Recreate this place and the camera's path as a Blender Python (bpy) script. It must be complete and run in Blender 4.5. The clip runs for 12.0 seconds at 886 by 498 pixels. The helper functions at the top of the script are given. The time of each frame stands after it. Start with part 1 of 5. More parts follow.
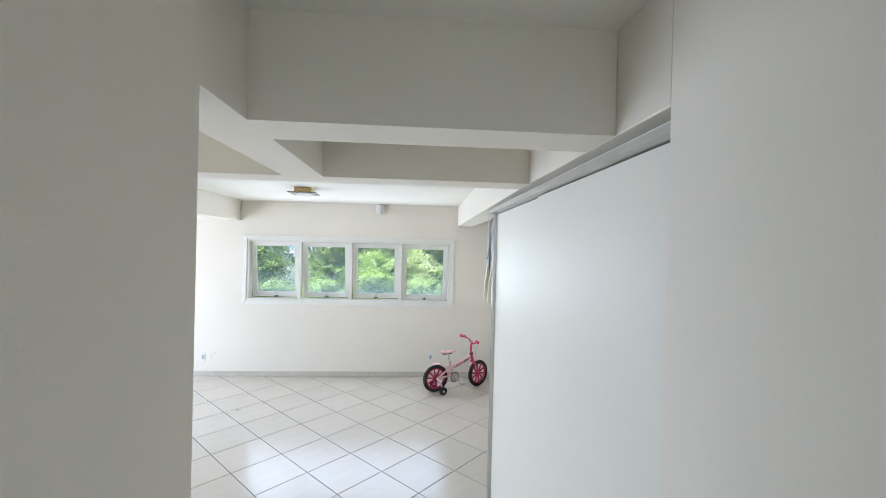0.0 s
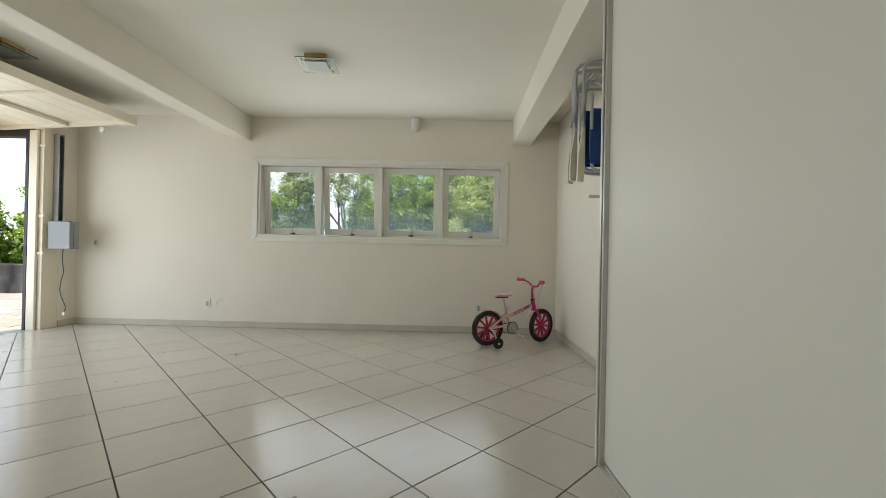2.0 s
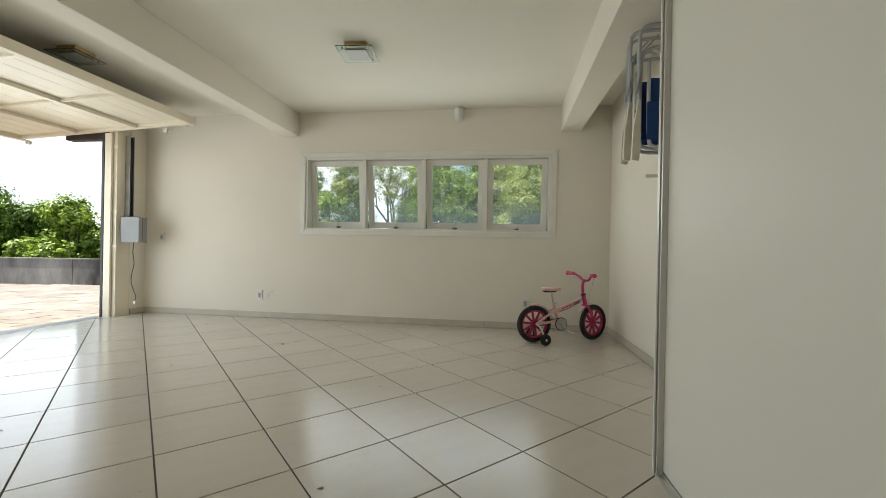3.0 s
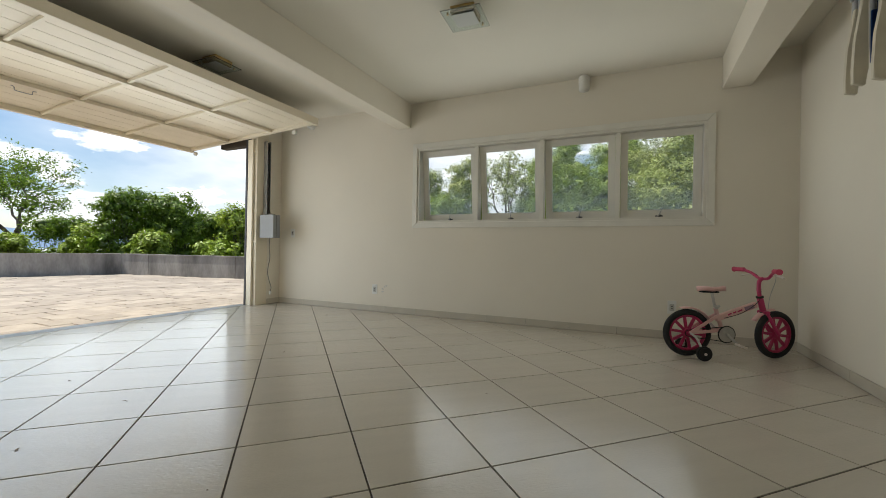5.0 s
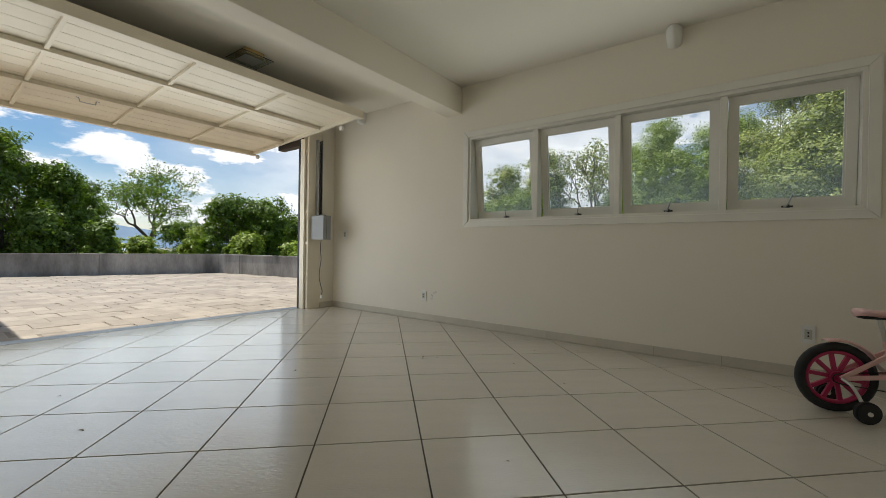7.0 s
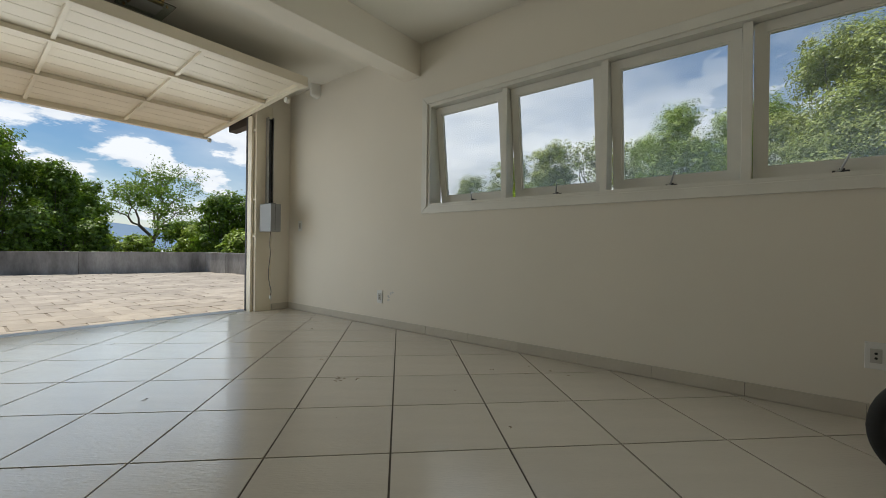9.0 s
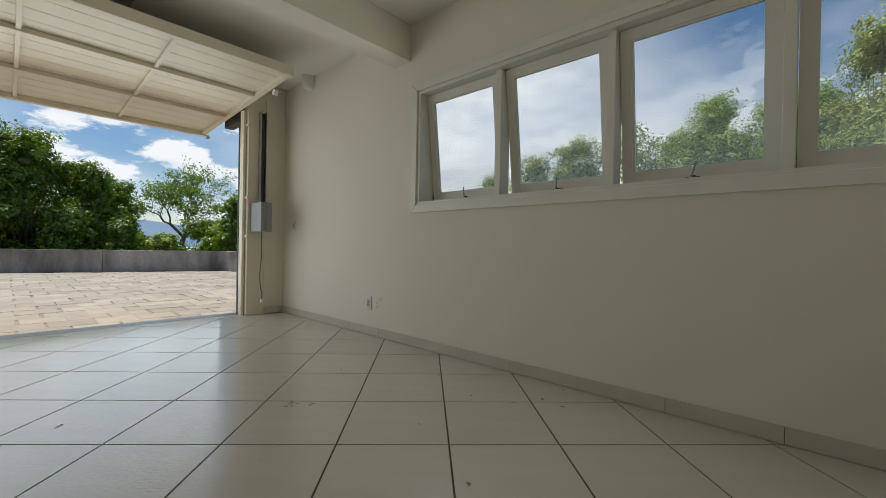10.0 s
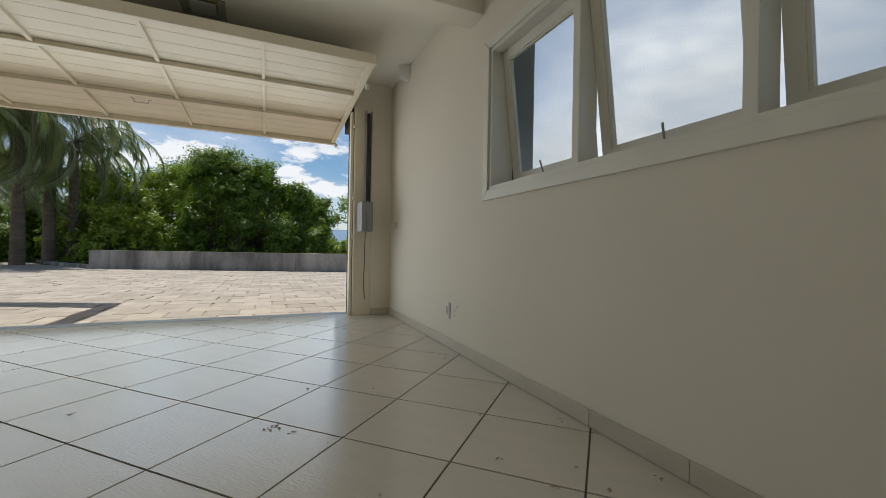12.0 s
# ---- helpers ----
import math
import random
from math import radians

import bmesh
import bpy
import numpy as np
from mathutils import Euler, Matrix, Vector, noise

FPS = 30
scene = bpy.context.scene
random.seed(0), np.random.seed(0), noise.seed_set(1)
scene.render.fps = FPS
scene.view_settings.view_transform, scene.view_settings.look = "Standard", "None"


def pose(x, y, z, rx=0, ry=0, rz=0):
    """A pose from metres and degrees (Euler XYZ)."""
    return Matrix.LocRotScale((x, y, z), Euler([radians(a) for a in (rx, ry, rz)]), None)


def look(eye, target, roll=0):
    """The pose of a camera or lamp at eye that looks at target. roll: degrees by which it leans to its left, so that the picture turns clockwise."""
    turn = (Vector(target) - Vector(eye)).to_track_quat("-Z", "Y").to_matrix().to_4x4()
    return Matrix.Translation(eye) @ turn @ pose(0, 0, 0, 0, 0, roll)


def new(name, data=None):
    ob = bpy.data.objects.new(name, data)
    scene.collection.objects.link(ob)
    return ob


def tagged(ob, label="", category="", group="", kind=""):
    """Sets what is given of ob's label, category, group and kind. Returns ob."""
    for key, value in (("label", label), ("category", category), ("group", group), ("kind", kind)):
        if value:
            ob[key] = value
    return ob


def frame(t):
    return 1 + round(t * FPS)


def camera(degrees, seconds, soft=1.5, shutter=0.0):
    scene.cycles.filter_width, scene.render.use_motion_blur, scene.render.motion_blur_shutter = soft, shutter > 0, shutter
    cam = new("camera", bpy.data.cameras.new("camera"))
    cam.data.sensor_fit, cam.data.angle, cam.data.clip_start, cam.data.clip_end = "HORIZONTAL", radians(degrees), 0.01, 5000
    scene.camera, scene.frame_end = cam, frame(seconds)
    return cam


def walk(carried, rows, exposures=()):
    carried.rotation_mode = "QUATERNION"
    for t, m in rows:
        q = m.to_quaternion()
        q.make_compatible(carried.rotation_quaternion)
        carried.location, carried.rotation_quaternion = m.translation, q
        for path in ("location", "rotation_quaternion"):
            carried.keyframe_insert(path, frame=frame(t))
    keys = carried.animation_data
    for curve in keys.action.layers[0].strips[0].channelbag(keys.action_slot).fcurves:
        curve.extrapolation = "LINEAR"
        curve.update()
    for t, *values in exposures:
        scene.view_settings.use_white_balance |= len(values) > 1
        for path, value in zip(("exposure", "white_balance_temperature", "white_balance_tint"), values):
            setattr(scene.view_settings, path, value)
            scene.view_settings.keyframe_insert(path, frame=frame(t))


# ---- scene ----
cam = camera(95.2, 12.0, soft=0.6)
PATH = [
    (0, (-0.327, 0.161, 2.18), (-0.193, 2.156, 2.172), 1.4),
    (0.5, (-0.315, 0.597, 1.798), (-0.187, 2.593, 1.79), 1.4),
    (1, (-0.323, 1.085, 1.425), (-0.212, 3.082, 1.421), 1.3),
    (1.5, (-0.399, 1.348, 1.147), (-0.326, 3.346, 1.151), 1.3),
    (2, (-0.457, 1.494, 1.103), (-0.486, 3.493, 1.11), 1.2),
    (2.5, (-0.441, 1.584, 1.064), (-0.58, 3.579, 1.065), 1.2),
    (3, (-0.391, 1.644, 1.025), (-0.664, 3.626, 1.021), 1.1),
    (5, (-0.458, 2.135, 0.885), (-1.292, 3.953, 0.89), 1.0),
    (5.5, (-0.448, 2.261, 0.899), (-1.412, 4.014, 0.897), 1.0),
    (6, (-0.423, 2.385, 0.904), (-1.499, 4.071, 0.899), 1.1),
    (6.5, (-0.424, 2.633, 0.915), (-1.577, 4.267, 0.91), 0.9),
    (7, (-0.422, 2.933, 0.927), (-1.619, 4.535, 0.922), 0.9),
    (9, (-0.464, 3.989, 0.843), (-1.72, 5.545, 0.839), 0.8),
    (9.5, (-0.482, 4.239, 0.866), (-1.769, 5.77, 0.858), 1.0),
    (10, (-0.473, 4.505, 0.881), (-1.83, 5.974, 0.871), 1.1),
    (10.5, (-0.491, 4.815, 0.855), (-1.951, 6.181, 0.848), 0.8),
    (11, (-0.517, 5.111, 0.865), (-2.102, 6.331, 0.858), 1.1),
    (11.5, (-0.546, 5.33, 0.829), (-2.259, 6.363, 0.823), 1.1),
    (12, (-0.584, 5.548, 0.827), (-2.421, 6.34, 0.829), 1.0),
]
EXPOSURES = [(0.0, 1.92, 5350, 15), (0.6, 1.3, 5800, 11), (1.5, 0.92, 6100, 8), (3.0, 0.81, 6400, 8), (5.0, 0.33, 6550, 9), (7.0, 0.08, 6530, 9), (9.5, -0.1, 6400, 8), (12.0, -0.14, 6450, 9)]
walk(cam, [(t, look(eye, at, roll)) for t, eye, at, roll in PATH], EXPOSURES)

# the place in metres: z = 0 is the garage floor, +y the window wall, -x the garage door
CEIL, BEAM = 2.865, 2.54
X_WEST, X_EAST, X_SLIDE = -5.565, 0.99, 0.345
Y_NORTH, Y_SOUTH = 6.962, 1.20
TILE, TILE_X, TILE_Y = 0.50, -1.31, 4.09
DOOR_R, DOOR_L = 6.46, 1.96          # ends of the garage opening along y
WIN_X0, WIN_X1, WIN_Z0, WIN_Z1 = -3.068, 0.252, 1.246, 2.243
GROUND = -0.035

# ---- world, sun ----
world = bpy.data.worlds.new("world")
scene.world = world
world.use_nodes = True
wn, wl = world.node_tree.nodes, world.node_tree.links
wn.clear()
SUN_EL, SUN_AZ = 65.0, 248.0         # azimuth: degrees clockwise from +y
w_out = wn.new("ShaderNodeOutputWorld")
w_bg = wn.new("ShaderNodeBackground")
w_sky = wn.new("ShaderNodeTexSky")
w_sky.sky_type, w_sky.sun_disc = "NISHITA", False
w_sky.sun_elevation, w_sky.sun_rotation = radians(SUN_EL), radians(SUN_AZ)
w_sky.air_density, w_sky.dust_density = 1.0, 0.4
w_co = wn.new("ShaderNodeTexCoord")
w_map = wn.new("ShaderNodeMapping")
w_map.inputs["Scale"].default_value = (1.0, 1.0, 2.6)
w_noise = wn.new("ShaderNodeTexNoise")
w_noise.inputs["Scale"].default_value, w_noise.inputs["Detail"].default_value = 6.5, 10.0
w_noise.inputs["Roughness"].default_value = 0.56
w_ramp = wn.new("ShaderNodeValToRGB")
w_ramp.color_ramp.elements[0].position, w_ramp.color_ramp.elements[1].position = 0.50, 0.56
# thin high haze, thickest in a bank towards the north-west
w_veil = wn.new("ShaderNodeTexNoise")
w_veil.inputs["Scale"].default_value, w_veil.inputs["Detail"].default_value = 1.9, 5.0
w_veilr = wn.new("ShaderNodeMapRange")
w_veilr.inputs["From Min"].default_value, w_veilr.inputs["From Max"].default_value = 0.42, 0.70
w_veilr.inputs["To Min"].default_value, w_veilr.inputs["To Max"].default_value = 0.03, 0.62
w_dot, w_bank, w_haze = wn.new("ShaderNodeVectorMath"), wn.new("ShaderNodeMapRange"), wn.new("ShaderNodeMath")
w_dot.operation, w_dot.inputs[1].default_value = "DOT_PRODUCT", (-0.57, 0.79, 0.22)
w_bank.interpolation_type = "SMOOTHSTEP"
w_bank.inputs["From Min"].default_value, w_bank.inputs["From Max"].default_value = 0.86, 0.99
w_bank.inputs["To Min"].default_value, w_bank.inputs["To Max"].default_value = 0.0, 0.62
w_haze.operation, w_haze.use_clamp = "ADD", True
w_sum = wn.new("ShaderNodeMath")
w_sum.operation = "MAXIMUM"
w_mix = wn.new("ShaderNodeMix")
w_mix.data_type = "RGBA"
# sunlit cloud tops and greyer folds
w_fold, w_foldr, w_cloud = wn.new("ShaderNodeTexNoise"), wn.new("ShaderNodeMapRange"), wn.new("ShaderNodeMix")
w_fold.inputs["Scale"].default_value, w_fold.inputs["Detail"].default_value = 13.0, 7.0
w_foldr.inputs["From Min"].default_value, w_foldr.inputs["From Max"].default_value = 0.38, 0.58
w_cloud.data_type = "RGBA"
w_cloud.inputs["A"].default_value, w_cloud.inputs["B"].default_value = (10.6, 11.1, 12.0, 1), (12.4, 12.7, 13.2, 1)
wl.new(w_map.outputs["Vector"], w_fold.inputs["Vector"])
wl.new(w_fold.outputs["Fac"], w_foldr.inputs["Value"])
wl.new(w_foldr.outputs["Result"], w_cloud.inputs["Factor"])
wl.new(w_cloud.outputs["Result"], w_mix.inputs["B"])
wl.new(w_co.outputs["Generated"], w_map.inputs["Vector"])
wl.new(w_map.outputs["Vector"], w_noise.inputs["Vector"])
wl.new(w_noise.outputs["Fac"], w_ramp.inputs["Fac"])
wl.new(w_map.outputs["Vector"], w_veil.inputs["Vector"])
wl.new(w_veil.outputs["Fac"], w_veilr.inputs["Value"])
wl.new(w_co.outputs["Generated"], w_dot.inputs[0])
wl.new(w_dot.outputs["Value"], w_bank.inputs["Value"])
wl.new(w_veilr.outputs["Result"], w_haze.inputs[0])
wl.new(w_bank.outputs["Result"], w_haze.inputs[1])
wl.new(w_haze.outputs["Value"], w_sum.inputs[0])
# cumulus gathers towards the horizon
w_sep, w_low, w_cum = wn.new("ShaderNodeSeparateXYZ"), wn.new("ShaderNodeMapRange"), wn.new("ShaderNodeMath")
w_low.inputs["From Min"].default_value, w_low.inputs["From Max"].default_value = 0.22, 0.44
w_low.inputs["To Min"].default_value, w_low.inputs["To Max"].default_value = 1.0, 0.0
w_cum.operation = "MULTIPLY"
wl.new(w_co.outputs["Generated"], w_sep.inputs["Vector"])
wl.new(w_sep.outputs["Z"], w_low.inputs["Value"])
wl.new(w_ramp.outputs["Color"], w_cum.inputs[0])
wl.new(w_low.outputs["Result"], w_cum.inputs[1])
wl.new(w_cum.outputs["Value"], w_sum.inputs[1])
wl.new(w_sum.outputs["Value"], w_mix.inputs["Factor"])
w_hue = wn.new("ShaderNodeHueSaturation")
w_hue.inputs["Saturation"].default_value, w_hue.inputs["Value"].default_value = 1.32, 1.22
wl.new(w_sky.outputs["Color"], w_hue.inputs["Color"])
wl.new(w_hue.outputs["Color"], w_mix.inputs["A"])
wl.new(w_mix.outputs["Result"], w_bg.inputs["Color"])
wl.new(w_bg.outputs["Background"], w_out.inputs["Surface"])
w_bg.inputs["Strength"].default_value = 0.08

sun = new("sun", bpy.data.lights.new("sun", "SUN"))
sun.data.energy, sun.data.angle, sun.data.color = 5.0, radians(0.53), (1.0, 0.95, 0.87)
_el, _az = radians(SUN_EL), radians(SUN_AZ)
_dir = Vector((math.sin(_az) * math.cos(_el), math.cos(_az) * math.cos(_el), math.sin(_el)))
sun.matrix_world = look(_dir * 60, (0, 0, 0))




def opening_lamp(name, m, w, h, watts, color):
    """An area lamp set in an opening in place of daylight."""
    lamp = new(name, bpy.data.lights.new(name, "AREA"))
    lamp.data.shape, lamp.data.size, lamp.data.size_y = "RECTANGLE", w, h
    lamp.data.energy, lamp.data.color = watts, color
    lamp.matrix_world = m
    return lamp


opening_lamp("garage_daylight", look((-5.95, 4.2, 1.18), (0, 4.2, 1.0)), 4.3, 2.1, 34.0, (0.86, 0.94, 1.0))
opening_lamp("window_daylight", look((-1.40, Y_NORTH - 0.03, 1.74), (-1.40, 0, 1.5)), 3.2, 0.9, 10.0, (0.97, 1.0, 0.95))

# unseen lamp added to brighten the stair walls; no such source is known
opening_lamp("stair_fill_lamp", look((-0.15, -1.86, 1.95), (-0.15, 0, 1.95)), 0.78, 1.65, 0.8, (0.95, 0.97, 1.0))

# ---- materials ----
def material(name, color, rough=0.6, metal=0.0, vary=0.06, scale=3.0, bump=0.0, bump_scale=60.0, fine=0.0, per_object=0.0, stretch=(1, 1, 1), spec=0.5, per_island=0.0):
    m = bpy.data.materials.new(name)
    m.use_nodes = True
    n, l = m.node_tree.nodes, m.node_tree.links
    b = n["Principled BSDF"]
    b.inputs["Roughness"].default_value, b.inputs["Metallic"].default_value = rough, metal
    b.inputs["Specular IOR Level"].default_value = spec
    co = n.new("ShaderNodeTexCoord")
    mp = n.new("ShaderNodeMapping")
    mp.inputs["Scale"].default_value = stretch
    l.new(co.outputs["Object"], mp.inputs["Vector"])
    big = n.new("ShaderNodeTexNoise")
    big.inputs["Scale"].default_value, big.inputs["Detail"].default_value = scale, 5.0
    l.new(mp.outputs["Vector"], big.inputs["Vector"])
    mr = n.new("ShaderNodeMapRange")
    mr.inputs["From Min"].default_value, mr.inputs["From Max"].default_value = 0.25, 0.75
    mr.inputs["To Min"].default_value, mr.inputs["To Max"].default_value = 1.0 - vary, 1.0 + vary
    l.new(big.outputs["Fac"], mr.inputs["Value"])
    factor = mr.outputs["Result"]

    def times(a, lo, hi):
        r = n.new("ShaderNodeMapRange")
        r.inputs["To Min"].default_value, r.inputs["To Max"].default_value = lo, hi
        l.new(a, r.inputs["Value"])
        x = n.new("ShaderNodeMath")
        x.operation = "MULTIPLY"
        l.new(factor, x.inputs[0])
        l.new(r.outputs["Result"], x.inputs[1])
        return x.outputs["Value"]

    if per_object:
        oi = n.new("ShaderNodeObjectInfo")
        factor = times(oi.outputs["Random"], 1 - per_object, 1 + per_object)
    if per_island:
        gi = n.new("ShaderNodeNewGeometry")
        factor = times(gi.outputs["Random Per Island"], 1 - per_island, 1 + per_island)
    if fine or bump:
        small = n.new("ShaderNodeTexNoise")
        small.inputs["Scale"].default_value, small.inputs["Detail"].default_value = bump_scale, 4.0
        l.new(mp.outputs["Vector"], small.inputs["Vector"])
        if fine:
            factor = times(small.outputs["Fac"], 1 - fine, 1 + fine)
        if bump:
            bp = n.new("ShaderNodeBump")
            bp.inputs["Strength"].default_value, bp.inputs["Distance"].default_value = bump, 0.004
            l.new(small.outputs["Fac"], bp.inputs["Height"])
            l.new(bp.outputs["Normal"], b.inputs["Normal"])
    mul = n.new("ShaderNodeVectorMath")
    mul.operation = "SCALE"
    mul.inputs[0].default_value = color[:3]
    l.new(factor, mul.inputs["Scale"])
    l.new(mul.outputs["Vector"], b.inputs["Base Color"])
    return m


PLASTER = material("white_plaster", (0.80, 0.745, 0.64), 0.75, vary=0.02, scale=1.6, bump=0.12, bump_scale=160, fine=0.012)
CEILING = material("ceiling_paint", (0.80, 0.765, 0.675), 0.8, vary=0.02, scale=1.2, bump=0.1, bump_scale=120, fine=0.01)
TRIM = material("cream_paint", (0.80, 0.775, 0.70), 0.42, vary=0.04, scale=5, bump=0.06, bump_scale=90, fine=0.02)
TILEM = material("cream_ceramic", (0.595, 0.55, 0.478), 0.135, vary=0.035, scale=2.2, bump=0.27, bump_scale=26, fine=0.03, per_object=0.03, stretch=(1.0, 5.0, 1))
GROUT = material("dark_grout", (0.085, 0.07, 0.055), 0.9, vary=0.25, scale=4, fine=0.2, bump_scale=80)
SKIRT = material("greige_skirting_tile", (0.57, 0.52, 0.435), 0.35, vary=0.05, scale=6, bump=0.05, bump_scale=40, fine=0.03, per_object=0.03)
LAMINATE = material("white_laminate", (0.78, 0.755, 0.665), 0.5, vary=0.012, scale=1.5, bump=0.03, bump_scale=300)
ALU = material("brushed_aluminium", (0.55, 0.53, 0.49), 0.45, metal=0.7, vary=0.06, scale=8, bump=0.05, bump_scale=200, stretch=(1, 1, 0.05))
STEEL = material("galvanised_steel", (0.42, 0.43, 0.44), 0.42, metal=0.8, vary=0.15, scale=9, fine=0.08, bump_scale=50)
DARKSTEEL = material("dark_steel", (0.055, 0.055, 0.06), 0.55, metal=0.3, vary=0.2, scale=12)
DOORPAINT = material("cream_door_paint", (0.80, 0.725, 0.58), 0.45, vary=0.04, scale=3, bump=0.05, bump_scale=70, fine=0.03)
PLASTIC = material("white_plastic", (0.78, 0.77, 0.72), 0.4, vary=0.02)
DARKPL = material("dark_plastic", (0.03, 0.03, 0.03), 0.5, vary=0.1)
GREYBOX = material("grey_painted_metal", (0.27, 0.275, 0.28), 0.45, vary=0.04, scale=6)
GRANITE = material("grey_granite", (0.33, 0.34, 0.35), 0.3, vary=0.15, scale=30, fine=0.25, bump_scale=220)
CONCRETE = material("weathered_render", (0.27, 0.255, 0.235), 0.9, vary=0.8, scale=1.7, bump=0.5, bump_scale=25, fine=0.25, stretch=(1, 1, 0.35))
PAVER = material("pinkish_sandstone", (0.345, 0.30, 0.245), 0.8, vary=0.14, scale=5, bump=0.5, bump_scale=30, fine=0.12, per_object=0.16)
PAVER_FAR = material("pinkish_sandstone_far", (0.345, 0.30, 0.245), 0.8, vary=0.14, scale=5, bump=0.5, bump_scale=30, fine=0.12, per_island=0.16)
JOINT = material("sandy_joint", (0.27, 0.23, 0.185), 0.95, vary=0.3, scale=6, fine=0.2)
SOIL = material("grassy_slope", (0.07, 0.085, 0.035), 0.95, vary=0.4, scale=0.8, fine=0.4, bump_scale=20)


def glass_material():
    m = bpy.data.materials.new("window_glass")
    m.use_nodes = True
    n, l = m.node_tree.nodes, m.node_tree.links
    b = n["Principled BSDF"]
    b.inputs["Base Color"].default_value = (0.97, 0.985, 0.98, 1)
    b.inputs["Roughness"].default_value = 0.0
    b.inputs["Transmission Weight"].default_value = 1.0
    b.inputs["IOR"].default_value = 1.05
    # a thin film of dust, thicker towards some patches
    dust, mix = n.new("ShaderNodeBsdfTranslucent"), n.new("ShaderNodeMixShader")
    dust.inputs["Color"].default_value = (0.82, 0.86, 0.88, 1)
    co, nz, mr = n.new("ShaderNodeTexCoord"), n.new("ShaderNodeTexNoise"), n.new("ShaderNodeMapRange")
    nz.inputs["Scale"].default_value, nz.inputs["Detail"].default_value = 3.0, 6.0
    mr.inputs["To Min"].default_value, mr.inputs["To Max"].default_value = 0.03, 0.12
    l.new(co.outputs["Object"], nz.inputs["Vector"])
    l.new(nz.outputs["Fac"], mr.inputs["Value"])
    sep, low, add = n.new("ShaderNodeSeparateXYZ"), n.new("ShaderNodeMapRange"), n.new("ShaderNodeMath")
    low.interpolation_type = "SMOOTHSTEP"
    low.inputs["From Min"].default_value, low.inputs["From Max"].default_value = -0.85, -0.45
    low.inputs["To Min"].default_value, low.inputs["To Max"].default_value = 0.13, 0.0
    l.new(co.outputs["Object"], sep.inputs["Vector"])
    l.new(sep.outputs["Z"], low.inputs["Value"])
    l.new(mr.outputs["Result"], add.inputs[0])
    l.new(low.outputs["Result"], add.inputs[1])
    l.new(add.outputs["Value"], mix.inputs["Fac"])
    l.new(b.outputs["BSDF"], mix.inputs[1])
    l.new(dust.outputs["BSDF"], mix.inputs[2])
    l.new(mix.outputs["Shader"], n["Material Output"].inputs["Surface"])
    return m


GLASS = glass_material()


# ---- mesh helpers ----
def box(bm, x0, x1, y0, y1, z0, z1, bevel=0.0):
    made = bmesh.ops.create_cube(bm, size=1.0, matrix=Matrix.LocRotScale(((x0 + x1) / 2, (y0 + y1) / 2, (z0 + z1) / 2), None, (abs(x1 - x0), abs(y1 - y0), abs(z1 - z0))))
    if bevel:
        es = {e for v in made["verts"] for e in v.link_edges}
        bmesh.ops.bevel(bm, geom=list(es), offset=bevel, segments=2, profile=0.5, affect="EDGES")
    return bm


def boxes(*specs, bevel=0.0):
    bm = bmesh.new()
    for s in specs:
        box(bm, *s, bevel=bevel)
    return bm


def cyl(bm, a, b, r, r2=None, n=16, caps=True):
    a, b = Vector(a), Vector(b)
    d = b - a
    m = Matrix.Translation((a + b) / 2) @ d.to_track_quat("Z", "Y").to_matrix().to_4x4()
    bmesh.ops.create_cone(bm, cap_ends=caps, segments=n, radius1=r, radius2=r if r2 is None else r2, depth=d.length, matrix=m)
    return bm


def tube(pts, r, n=10):
    """A round tube along smoothed points."""
    bm = bmesh.new()
    P = [Vector(p) for p in pts]
    path = []
    for i in range(len(P) - 1):
        p0, p1, p2, p3 = P[max(i - 1, 0)], P[i], P[i + 1], P[min(i + 2, len(P) - 1)]
        for k in range(6):
            t = k / 6
            path.append(0.5 * (2 * p1 + (p2 - p0) * t + (2 * p0 - 5 * p1 + 4 * p2 - p3) * t * t + (3 * p1 - p0 - 3 * p2 + p3) * t ** 3))
    path.append(P[-1])
    rings = []
    up = Vector((0.13, 0.31, 0.94))
    for i, p in enumerate(path):
        d = (path[min(i + 1, len(path) - 1)] - path[max(i - 1, 0)]).normalized()
        s = d.cross(up)
        if s.length < 0.05:
            s = d.cross(Vector((1, 0, 0)))
        s.normalize()
        u = s.cross(d).normalized()
        up = u
        rings.append([bm.verts.new(p + r * (math.cos(2 * math.pi * k / n) * s + math.sin(2 * math.pi * k / n) * u)) for k in range(n)])
    for a, b in zip(rings, rings[1:]):
        for k in range(n):
            bm.faces.new((a[k], a[(k + 1) % n], b[(k + 1) % n], b[k]))
    bm.faces.new(rings[0][::-1])
    bm.faces.new(rings[-1])
    return bm


def part(name, bm, mat, parent=None, label="", smooth=False):
    me = bpy.data.meshes.new(name)
    bmesh.ops.recalc_face_normals(bm, faces=bm.faces)
    bm.to_mesh(me)
    bm.free()
    if smooth:
        me.polygons.foreach_set("use_smooth", [True] * len(me.polygons))
    me.materials.append(mat)
    ob = new(name, me)
    if parent:
        ob.parent = parent
    if label:
        ob["label"] = label
    return ob


def structure(name, bm, mat, label, category):
    return tagged(part(name, bm, mat), label, category, kind="structure")


def thing(name, m, label, category, group=""):
    ob = new(name)
    ob.empty_display_size = 0.1
    ob.matrix_basis = m
    return tagged(ob, label, category, group)


